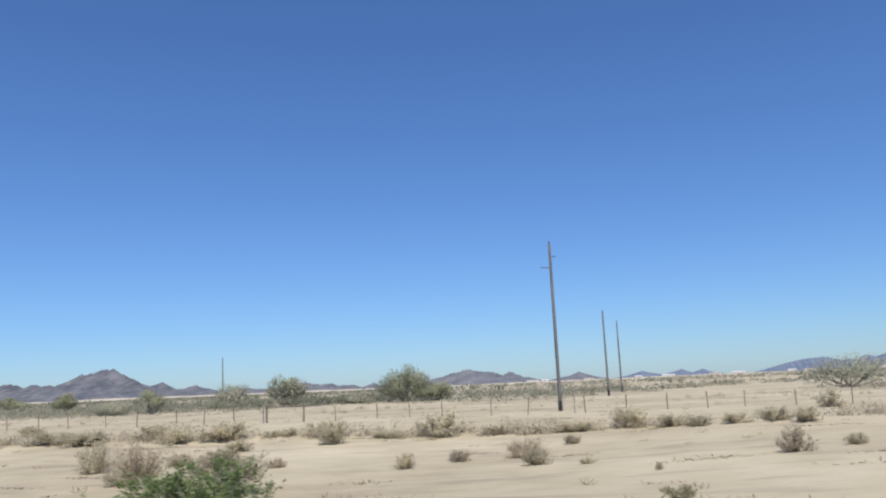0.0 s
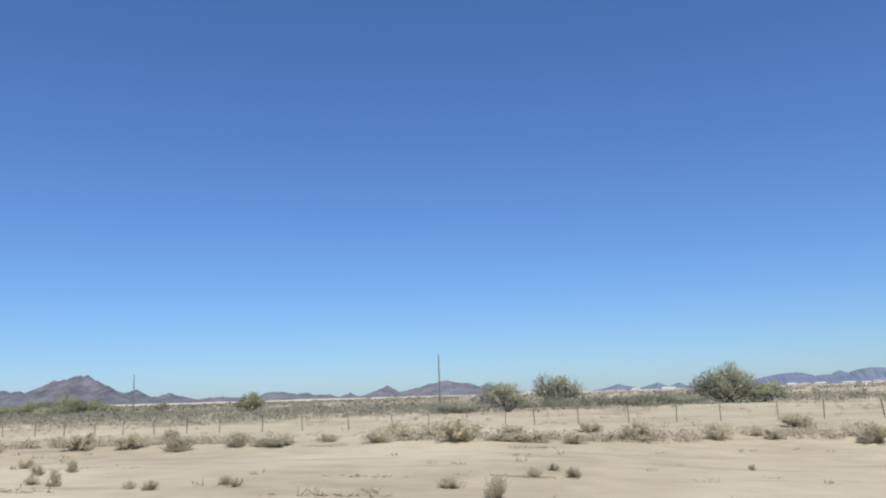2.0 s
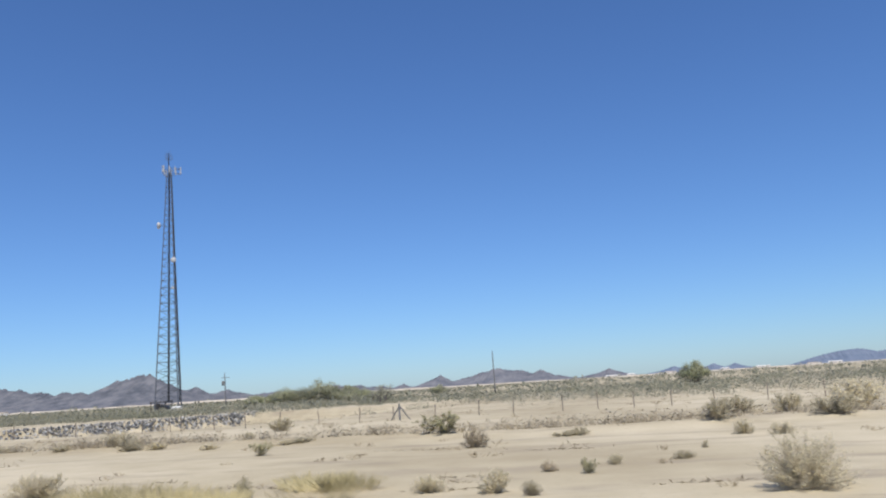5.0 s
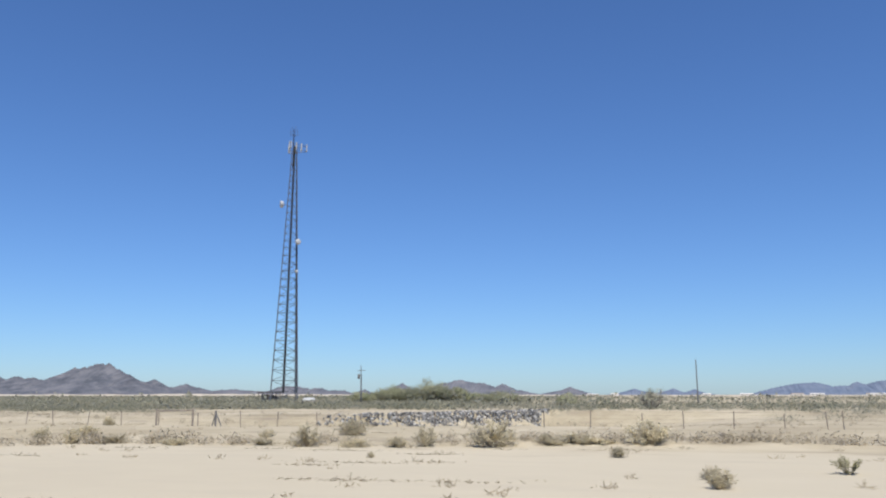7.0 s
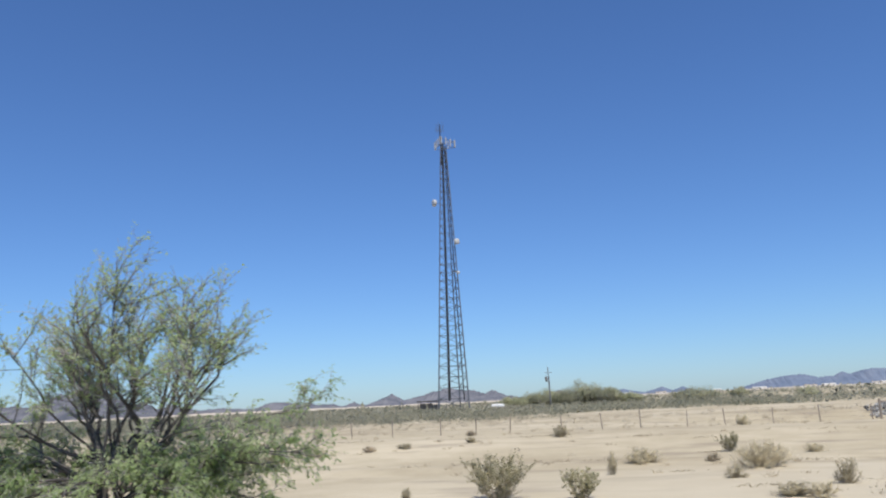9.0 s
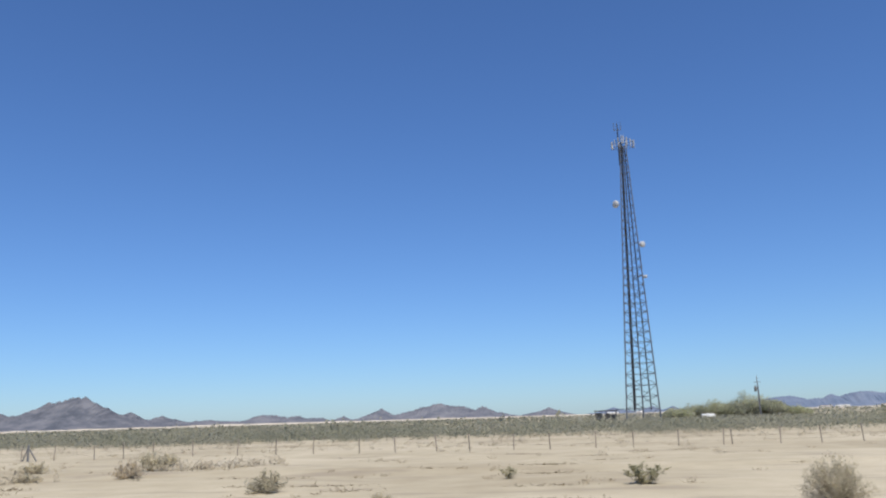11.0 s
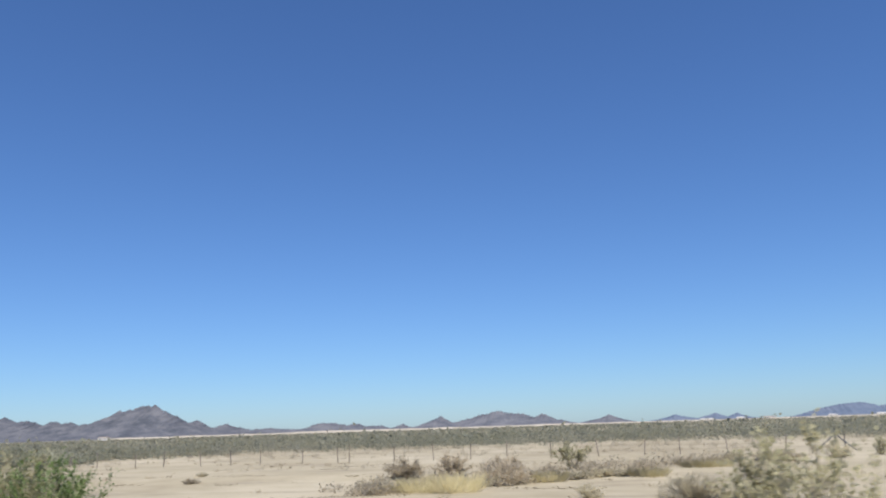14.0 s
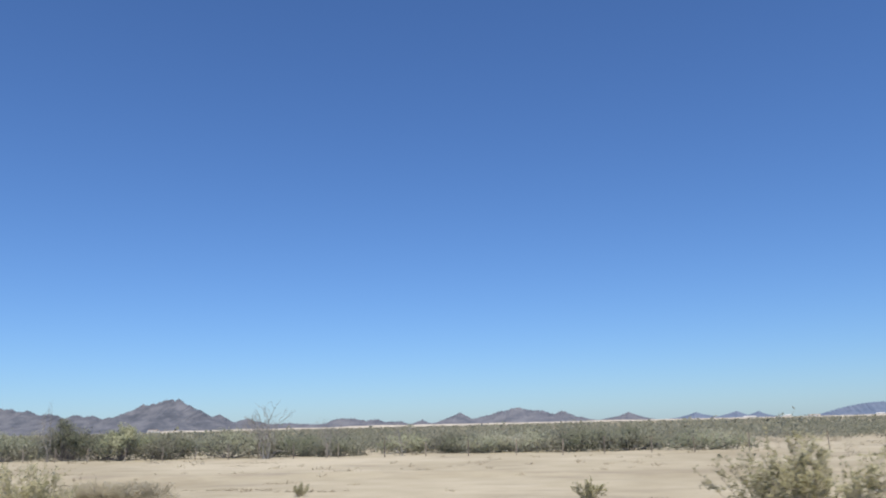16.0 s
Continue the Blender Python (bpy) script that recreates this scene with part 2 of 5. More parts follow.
def thing(name, m, label, category, group="", kind=""):
    ob = new(name)
    ob.empty_display_size = 0.3
    ob.matrix_basis = m
    return tagged(ob, label, category, group, kind)


def smooth(a, b, x):
    u = min(1.0, max(0.0, (x - a) / (b - a)))
    return u * u * (3 - 2 * u)


def gz(x, y):
    """Height of the ground: flat desert with low humps, and a shallow basin below the stone bank."""
    z = 0.0
    if 8 < y < 400:
        fade = smooth(8, 14, y) * (1 - smooth(250, 400, y))
        z += fade * (0.10 * noise.noise((x / 14, y / 9, 3.1)) + 0.045 * noise.noise((x / 3.1, y / 2.3, 7.7)))
        z += 0.16 * fade * math.exp(-((y - 36.5 - 2 * noise.noise((x / 40, 1.5, 0))) / 1.3) ** 2)
    z -= 0.7 * smooth(15, 22, y) * (1 - smooth(38, 50, y)) * (smooth(-262, -245, x) * (1 - smooth(-215, -200, x)) + smooth(-60, -42, x) * (1 - smooth(-10, 6, x)))
    edge = bank_y(x)
    wide = smooth(-232, -206, x) * (1 - smooth(-182, -145, x))
    z -= wide * (0.8 + 1.1 * smooth(-205, -188, x)) * smooth(52, edge - 5, y) * (1 - smooth(edge, edge + 3.2, y))
    return z


def bank_y(x):
    """The line along which the stone bank runs."""
    return 72 + 37 * min(1.0, max(0.0, (x + 205) / 19))


# ---------------------------------------------------------------- ground and distance
def ground():
    xs = [-7000, -5200, -4000, -3000, -2200, -1600, -1200, -900, -720, -620, -550] + [-500 + 1.9 * i for i in range(311)]
    xs += [110, 150, 220, 320, 500, 800, 1300, 2000, 3000, 4500, 7000]
    ys = [-6000, -2000, -600, -200, -60, -15, 0, 5] + [9 + 0.75 * i for i in range(70)] + [62 + 2.2 * i for i in range(32)]
    ys += [135, 142, 152, 165, 180, 200, 225, 260, 300, 360, 440, 550, 700, 900, 1200, 1700, 2400, 3400, 4800, 7000]
    v = [(x, y, gz(x, y)) for y in ys for x in xs]
    w = len(xs)
    f = [(j * w + i, j * w + i + 1, (j + 1) * w + i + 1, (j + 1) * w + i) for j in range(len(ys) - 1) for i in range(w - 1)]
    me = bpy.data.meshes.new("ground")
    me.from_pydata(v, [], f)
    me.materials.append(SAND)
    me.shade_smooth()
    tagged(new("ground", me), "pale sandy desert ground with gravel and dry litter", "ground", kind="structure")


def mountain(y, ridge, label, rough=1.0, foot=1.0, seed=0, rock=None):
    """A rocky desert mountain under a ridge line given by its summits and saddles (x, height)."""
    top = max(h for x, h in ridge)
    x0, x1 = ridge[0][0] - 0.5 * top, ridge[-1][0] + 0.5 * top
    rx, rh = [x0] + [x for x, h in ridge] + [x1], [-3.0] + [h for x, h in ridge] + [-3.0]
    n, rows = int(min(620, max(130, (x1 - x0) / 2.2))), 33
    depth = 2.6 * top * foot

    v, f = [], []
    for j in range(rows):
        u = -1 + 2 * j / (rows - 1)
        for i in range(n):
            x = x0 + (x1 - x0) * i / (n - 1)
            wander = depth * 0.25 * noise.noise((x / (top * 2.2), seed, 0))
            shift = 0.35 * abs(u) * depth * noise.noise((x / (0.5 * top), u * 2.0, seed + 5))
            h = float(np.interp(x + shift, rx, rh))
            h += rough * (0.06 * top * noise.fractal((x / (0.16 * top), seed * 3.1, 0), 0.75, 2.1, 5) + 0.05 * top * abs(noise.noise((x / (0.085 * top), seed * 1.7, 4.0)))) * min(1.0, max(0.0, h / (0.3 * top)))
            fall = max(0.0, 1 - abs(u)) ** 1.3
            crag = noise.fractal((x / (0.5 * top), u * 3.4, seed + 2.0), 0.9, 2.1, 5)
            spur = abs(noise.noise((x / (0.36 * top), u * 0.9, seed + 9)))
            z = h * fall * (1 - 1.2 * abs(u) * spur * (1 - abs(u)))
            z += rough * 0.085 * top * crag * min(1.0, max(0.0, h / (0.3 * top))) * min(1.0, abs(u) * 3) * fall
            v.append((x, y + wander * (1 - abs(u)) + u * depth, z - 1.0))
    for j in range(rows - 1):
        for i in range(n - 1):
            f.append((j * n + i, j * n + i + 1, (j + 1) * n + i + 1, (j + 1) * n + i))
    me = bpy.data.meshes.new("mountain")
    me.from_pydata(v, [], f)
    me.materials.append(rock or ROCK_NEAR_HAZE)
    tagged(new("mountain", me), label, "mountain", "mountains on the horizon")


ground()
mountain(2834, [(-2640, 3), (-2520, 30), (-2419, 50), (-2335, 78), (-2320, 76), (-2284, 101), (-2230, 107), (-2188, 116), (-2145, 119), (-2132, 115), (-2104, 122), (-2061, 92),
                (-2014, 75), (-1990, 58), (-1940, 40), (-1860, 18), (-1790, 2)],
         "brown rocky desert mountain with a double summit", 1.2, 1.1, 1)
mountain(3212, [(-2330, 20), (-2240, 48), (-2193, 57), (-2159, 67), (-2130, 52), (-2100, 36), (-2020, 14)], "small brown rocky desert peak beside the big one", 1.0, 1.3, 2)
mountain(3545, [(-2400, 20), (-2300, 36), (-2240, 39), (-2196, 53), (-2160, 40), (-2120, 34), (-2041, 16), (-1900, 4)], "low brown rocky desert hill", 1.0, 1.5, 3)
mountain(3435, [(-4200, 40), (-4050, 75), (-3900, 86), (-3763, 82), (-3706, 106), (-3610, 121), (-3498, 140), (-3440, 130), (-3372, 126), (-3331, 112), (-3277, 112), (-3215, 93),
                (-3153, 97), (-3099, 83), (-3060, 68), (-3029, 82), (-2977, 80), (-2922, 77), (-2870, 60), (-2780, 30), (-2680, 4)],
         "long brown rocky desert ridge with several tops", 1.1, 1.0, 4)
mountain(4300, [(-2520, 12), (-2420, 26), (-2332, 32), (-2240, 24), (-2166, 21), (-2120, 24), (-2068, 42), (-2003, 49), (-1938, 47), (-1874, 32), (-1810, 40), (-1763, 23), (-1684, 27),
                (-1638, 8), (-1560, 29), (-1514, 9), (-1450, 0)], "line of low brown rocky desert hills", 1.3, 1.6, 5, ROCK_MID_HAZE)
mountain(4369, [(-1560, 4), (-1500, 16), (-1454, 31), (-1410, 48), (-1375, 65), (-1345, 46), (-1306, 28), (-1240, 10)], "small pointed brown desert peak", 0.8, 1.4, 6, ROCK_MID_HAZE)
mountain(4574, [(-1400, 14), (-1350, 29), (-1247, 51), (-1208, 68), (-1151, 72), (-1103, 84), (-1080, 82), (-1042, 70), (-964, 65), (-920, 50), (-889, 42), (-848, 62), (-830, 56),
                (-783, 30), (-693, 12), (-640, 2)], "broad flat-topped brown desert mountain with a side peak", 0.9, 1.3, 7, ROCK_MID_HAZE)
mountain(4910, [(-692, 4), (-648, 13), (-567, 26), (-523, 42), (-508, 48), (-487, 38), (-424, 17), (-353, 3)], "single cone-shaped brown desert hill", 0.7, 1.6, 8, ROCK_MID_HAZE)
mountain(4800, [(-290, 4), (-240, 10), (-193, 21), (-147, 35), (-110, 24), (-29, 9), (30, 2)], "low pointed desert hill far off", 0.7, 1.8, 9, ROCK_FAR_HAZE)
mountain(4800, [(-70, 5), (-25, 12), (40, 28), (66, 37), (95, 24), (123, 14), (160, 26), (178, 33), (205, 20), (240, 9), (300, 2)], "pair of low pointed desert hills", 0.7, 1.8, 10, ROCK_FAR_HAZE)
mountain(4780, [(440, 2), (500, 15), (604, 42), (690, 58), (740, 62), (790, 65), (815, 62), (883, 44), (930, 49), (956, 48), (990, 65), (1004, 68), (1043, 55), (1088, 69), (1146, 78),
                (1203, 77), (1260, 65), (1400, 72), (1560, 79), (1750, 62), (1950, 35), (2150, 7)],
         "long desert mountain range far off, tinted bluish-grey for haze", 0.6, 1.0, 11, ROCK_FAR_HAZE)


def embankment():
    s = Shape()
    n = 160
    for i in range(n + 1):
        u = i / n
        x, y = -978 + 1900 * u, 902 + 330 * u
        h = 2.7 + 0.8 * noise.noise((u * 40, 0.3, 0)) + 0.4 * noise.noise((u * 150, 4.3, 0))
        h *= (smooth(0, 0.01, u) * 0.6 + 0.4) * (1 - 0.4 * smooth(0.2, 0.4, u) - 0.3 * smooth(0.52, 0.68, u))
        for dy, z in ((-9, -0.5), (-2.5, h), (2.5, h), (9, -0.5)):
            s.v.append(Vector((x, y + dy, z)))
        if i:
            k = 4 * i
            for a in range(3):
                s.f.append((k - 4 + a, k + a, k + a + 1, k - 3 + a))
    tagged(new("embankment", s.mesh("embankment", BERM)), "long low embankment of bare whitish earth", "embankment", kind="structure")


embankment()


# ---------------------------------------------------------------- plants
def grow(wood, twigs, leaves, rnd, p, d, length, r, level, opt):
    """One branch and, at its end and along it, its children."""
    steps = 3
    q, step = Vector(p), length / steps
    for i in range(steps):
        d = (d + Vector((rnd.gauss(0, 1), rnd.gauss(0, 1), rnd.gauss(0, 0.8))) * opt["wiggle"] + Vector((0, 0, opt["lift"]))).normalized()
        e = q + d * step
        e.z = max(e.z, 0.03)
        ra, rb = r * (1 - 0.3 * i / steps), r * (1 - 0.3 * (i + 1) / steps)
        thin = opt["thin"] if level < 2 else 1.0
        (twigs if level < 2 else wood).tube(q, e, ra * thin, rb * thin, 5 if level > 2 else 3, cap=False)
        if level <= opt["leafy"]:
            for _ in range(opt["leaves"]):
                a = q.lerp(e, rnd.random()) + Vector((rnd.gauss(0, 1), rnd.gauss(0, 1), rnd.gauss(0, 1))) * opt["fuzz"]
                way = (d * 0.5 + Vector((rnd.gauss(0, 0.6), rnd.gauss(0, 0.6), rnd.gauss(opt["droop"], 0.5)))).normalized()
                size = opt["size"] * rnd.uniform(0.6, 1.4)
                leaves.spread(a, way * size, size * opt["slim"], rnd)
        q = e
        if level > 0 and i > 0 and rnd.random() < opt["side"]:
            side = (d + Vector((rnd.gauss(0, 1), rnd.gauss(0, 1), rnd.gauss(0.1, 0.6))) * 0.75).normalized()
            grow(wood, twigs, leaves, rnd, q, side, length * rnd.uniform(0.5, 0.75), rb * 0.55, level - 1, opt)
    if level > 0:
        for _ in range(2 if rnd.random() < 0.75 else 3):
            side = (d + Vector((rnd.gauss(0, 1), rnd.gauss(0, 1), rnd.gauss(0.15, 0.7))) * opt["split"]).normalized()
            grow(wood, twigs, leaves, rnd, q, side, length * rnd.uniform(0.62, 0.88), r * 0.62, level - 1, opt)


def dead_tree(x, y, w, h, seed, trunks, lean):
    """A leafless tree: forked trunks that part into bare limbs."""
    rnd = random.Random(seed)
    wood = Shape()
    opt = dict(wiggle=0.22, lift=0.05, leafy=1, leaves=0, fuzz=0.09 * h / 5, droop=-0.25, size=0.2, slim=0.16, side=0.55, split=0.55, thin=1.0)
    for i in range(trunks):
        az = 2 * math.pi * (i + rnd.uniform(-0.3, 0.3)) / trunks
        out = rnd.uniform(*lean)
        d = Vector((math.cos(az) * math.sin(out), math.sin(az) * math.sin(out), math.cos(out)))
        grow(wood, wood, Shape(), rnd, Vector((0.12 * math.cos(az), 0.12 * math.sin(az), -0.05)), d, h * rnd.uniform(0.24, 0.34), 0.013 * h * rnd.uniform(0.7, 1.1), 3, opt)
    wood.fitted(Shape(), w, w * 0.85, h)
    t = thing("dead_tree", pose(x, y, gz(x, y)), "leafless dead tree with grey limbs among mesquite bushes", "tree", "dead trees")
    part("trunk", wood.mesh("trunk", DEADWOOD), t, "grey forked trunk and limbs")


def dome_tree(name, x, y, w, h, label, mat, seed, lumps=18, n_leaves=330, size=0.2, low=0.12, limb=0.02, category="tree", group="", depth=None):
    """A shrubby tree: limbs that fan out from the ground, each ending in a loose feathery tuft; the tufts make a rounded crown."""
    rnd, g = random.Random(seed), np.random.default_rng(seed)
    wood, tufts, ways = Shape(), [], []
    depth = depth or 0.8 * w
    for i in range(lumps):
        a, r = 2.4 * i + rnd.uniform(-0.5, 0.5), math.sqrt((i + 0.4) / lumps) * 0.40
        roof = h * (1 - 2.4 * r * r) * rnd.uniform(0.86, 1.04)
        size_ = w * rnd.uniform(0.13, 0.21)
        tall = min(size_ * rnd.uniform(0.8, 1.2), roof * 0.5)
        c = Vector((w * r * math.cos(a), depth * r * math.sin(a), max(low * h, (roof - tall) * rnd.uniform(0.55, 1.0))))
        root = Vector((rnd.gauss(0, 0.12), rnd.gauss(0, 0.12), -0.05))
        mid = root.lerp(c, 0.5) + Vector((rnd.gauss(0, 0.06) * h, rnd.gauss(0, 0.06) * h, -0.04 * h))
        mid.z = max(mid.z, 0.08)
        k = limb * h * rnd.uniform(0.6, 1.1)
        wood.tube(root, mid, k, k * 0.7, 5, False)
        wood.tube(mid, c, k * 0.7, k * 0.4, 4, False)
        for _ in range(9):
            way = Vector((rnd.gauss(0, 1), rnd.gauss(0, 1), rnd.gauss(0.5, 0.7))).normalized()
            e = c + Vector((way.x * size_, way.y * size_, way.z * tall)) * rnd.uniform(0.6, 1.0)
            e.z = max(e.z, 0.05)
            wood.tube(mid.lerp(c, rnd.uniform(0.6, 1.0)), e, k * 0.3, k * 0.1, 3, False)
        out = g.normal(0, 1, (n_leaves, 3)) + np.array([0, 0, 0.25])
        out /= np.linalg.norm(out, axis=1)[:, None]
        n = int(n_leaves * rnd.uniform(0.5, 0.9))
        out = out[:n]
        reach = (g.random(n) ** 0.5 * g.uniform(0.85, 1.2, n))[:, None]
        ways.append(out * np.array([0.6, 0.6, 0.7]) + (np.array(c) - np.array([0, 0, 0.2 * h])) / np.array([0.5 * w, 0.5 * depth, h]) + np.array([0, 0, 0.25]))
        p = np.array(c) + out * reach * np.array([size_, size_, tall])
        p[:, 2] = np.maximum(p[:, 2], g.uniform(0.02, 0.25, n))
        d = 0.6 * out + g.normal(0, 0.5, (n, 3)) + np.array([0, 0, 0.45])
        tufts.append(np.concatenate([p, d], 1))
    q = np.concatenate(tufts)
    p, d, m = q[:, :3], q[:, 3:], len(q)
    d /= np.linalg.norm(d, axis=1)[:, None]
    o = np.cross(d, g.normal(0, 0.6, (m, 3)) + np.array([0, -0.4, 0.8]))
    o /= np.linalg.norm(o, axis=1)[:, None] + 1e-6
    k = size * g.uniform(0.6, 1.4, m)[:, None]
    v = np.stack([p - d * k * 0.5, p + o * k * 0.17, p + d * k * 0.5, p - o * k * 0.17], 1).reshape(-1, 3)
    t = thing(name, pose(x, y, gz(x, y)), label, category, group)
    part("trunk", wood.mesh("trunk", BARK), t, "grey forked trunk and limbs")
    me = bpy.data.meshes.new("crown")
    me.from_pydata(v, [], np.arange(4 * m).reshape(-1, 4))
    me.materials.append(mat)
    soften(me, np.repeat(np.concatenate(ways), 4, axis=0))
    part("crown", me, t)
    return t


def mesquite_tree(x, y):
    """Dark limbs that fan out from the ground, a haze of fine upright twigs with few leaves above, a drooping leafy skirt below."""
    rnd = random.Random(17)
    wood, twig, fol, ways = Shape(), Shape(), Shape(), []

    def spray(s, go, long, leaves, droop):
        """One bent twig with narrow leaves along it."""
        end = s + go * long
        bend = s.lerp(end, 0.5) + Vector((rnd.gauss(0, 0.04), rnd.gauss(0, 0.04), 0.04))
        end.z = max(end.z - droop * long * 0.5, 0.06)
        twig.tube(s, bend, 0.007, 0.005, 3, False)
        twig.tube(bend, end, 0.005, 0.002, 3, False)
        for _ in range(leaves):
            u = rnd.uniform(0.15, 1.05)
            c = (s.lerp(bend, 2 * u) if u < 0.5 else bend.lerp(end, 2 * u - 1)) + Vector((rnd.gauss(0, 0.03), rnd.gauss(0, 0.03), rnd.gauss(-0.01, 0.03)))
            if c.z < 0.04:
                continue
            d = (go * 0.6 + Vector((rnd.gauss(0, 0.5), rnd.gauss(0, 0.5), rnd.gauss(-0.2 - droop, 0.4)))).normalized()
            size = rnd.uniform(0.07, 0.14)
            fol.spread(c, d * size, size * 0.16, rnd)
            ways.append(c + Vector((rnd.gauss(0, 0.9), rnd.gauss(0, 0.9), rnd.gauss(0.3, 0.9))))

    def bough(root, tip, r, sag, start, branches, reach, twigs, leaves, rise, droop):
        """One curved limb with its branches; each branch ends in a spray of twigs."""
        line = [root]
        for k in range(1, 8):
            u = k / 7
            p = root.lerp(tip, u) + Vector((rnd.gauss(0, 0.07), rnd.gauss(0, 0.07), rnd.gauss(0, 0.03) - sag * math.sin(math.pi * u)))
            p.z = max(p.z, 0.05)
            wood.tube(line[-1], p, r * (1 - 0.78 * (k - 1) / 7), r * (1 - 0.78 * k / 7), 6, False)
            line.append(p)
        for _ in range(branches):
            k = rnd.uniform(start, 7.0)
            i = min(6, int(k))
            a = line[i].lerp(line[i + 1], k - i)
            way = ((tip - root).normalized() * 0.75 + Vector((rnd.gauss(0, 0.6), rnd.gauss(0, 0.6), rnd.gauss(rise, 0.4)))).normalized()
            long = reach * rnd.uniform(0.5, 1.1)
            e1 = a + way * long * 0.5
            way = (way + Vector((rnd.gauss(0, 0.25), rnd.gauss(0, 0.25), 0.35 * rise))).normalized()
            e2 = e1 + way * long * 0.5
            e1.z, e2.z = max(e1.z, 0.06), max(e2.z, 0.06)
            wood.tube(a, e1, r * 0.3, r * 0.2, 4, False)
            wood.tube(e1, e2, r * 0.2, r * 0.08, 3, False)
            for _ in range(twigs):
                s = a.lerp(e1, rnd.uniform(0.4, 1)) if rnd.random() < 0.4 else e1.lerp(e2, rnd.random())
                go = (way + Vector((rnd.gauss(0, 0.42), rnd.gauss(0, 0.42), rnd.gauss(0.5 * rise, 0.35)))).normalized()
                spray(s, go, rnd.uniform(0.25, 0.6), leaves, droop)

    for i in range(6):
        lean = -1 + 2 * (i + 0.5) / 6
        root = Vector((0.22 * lean, rnd.gauss(0, 0.2), -0.05))
        fork = Vector((0.75 * lean + rnd.gauss(0, 0.08), rnd.gauss(0, 0.35), rnd.uniform(0.95, 1.5)))
        mid = root.lerp(fork, 0.5) + Vector((rnd.gauss(0, 0.05), 0, 0))
        thick = rnd.uniform(0.065, 0.095)
        wood.tube(root, mid, thick, thick * 0.85, 8, False)
        wood.tube(mid, fork, thick * 0.85, thick * 0.7, 8, False)
        for j in range(4):
            fan = radians(78 * (0.62 * lean + 0.16 * (j - 1.5)) + rnd.uniform(-6, 6))
            far = rnd.uniform(0.82, 1.06)
            tip = Vector((3.0 * math.sin(fan) * far, rnd.uniform(-1.6, 1.7), 1.6 + 2.75 * math.cos(fan) * far + (0.35 if 0.05 < math.sin(fan) < 0.5 else 0)))
            bough(fork, tip, thick * rnd.uniform(0.5, 0.65), 0.12 + 0.25 * abs(math.sin(fan)), 2.8, 11, 1.15, 12, 4, 0.25, 0.05)
    for i in range(44):
        a = 2.4 * i + rnd.uniform(-0.4, 0.4)
        front = math.sin(a) < -0.3 and abs(math.cos(a)) < 0.8
        if front and i % 2:
            continue
        out = rnd.uniform(0.55, 1.05)
        tip = Vector(((4.5 if math.cos(a) < 0 else 4.0) * out * math.cos(a), 3.0 * out * math.sin(a), rnd.uniform(0.15, 0.9) if front else rnd.uniform(0.3, 1.1 + 1.2 * abs(math.cos(a)))))
        bough(Vector((0.5 * math.cos(a), rnd.gauss(0, 0.2), rnd.uniform(0.3, 1.0))), tip, rnd.uniform(0.025, 0.05), -0.25, 2.0, 10, 0.85, 7, 13, 0.05, 0.5)
    t = thing("mesquite_tree", pose(x, y, gz(x, y)), "spreading mesquite tree with thin pale green leaves and dark limbs", "tree")
    part("trunk", wood.mesh("trunk", LIMB), t, "dark forked trunk and limbs")
    part("twig_growth", twig.mesh("twig_growth", HAZE), t, "haze of thin grey-brown mesquite wood")
    me = fol.mesh("crown", MESQUITE)
    soften(me, np.repeat(np.array([tuple(w) for w in ways]), 4, axis=0))
    part("crown", me, t)


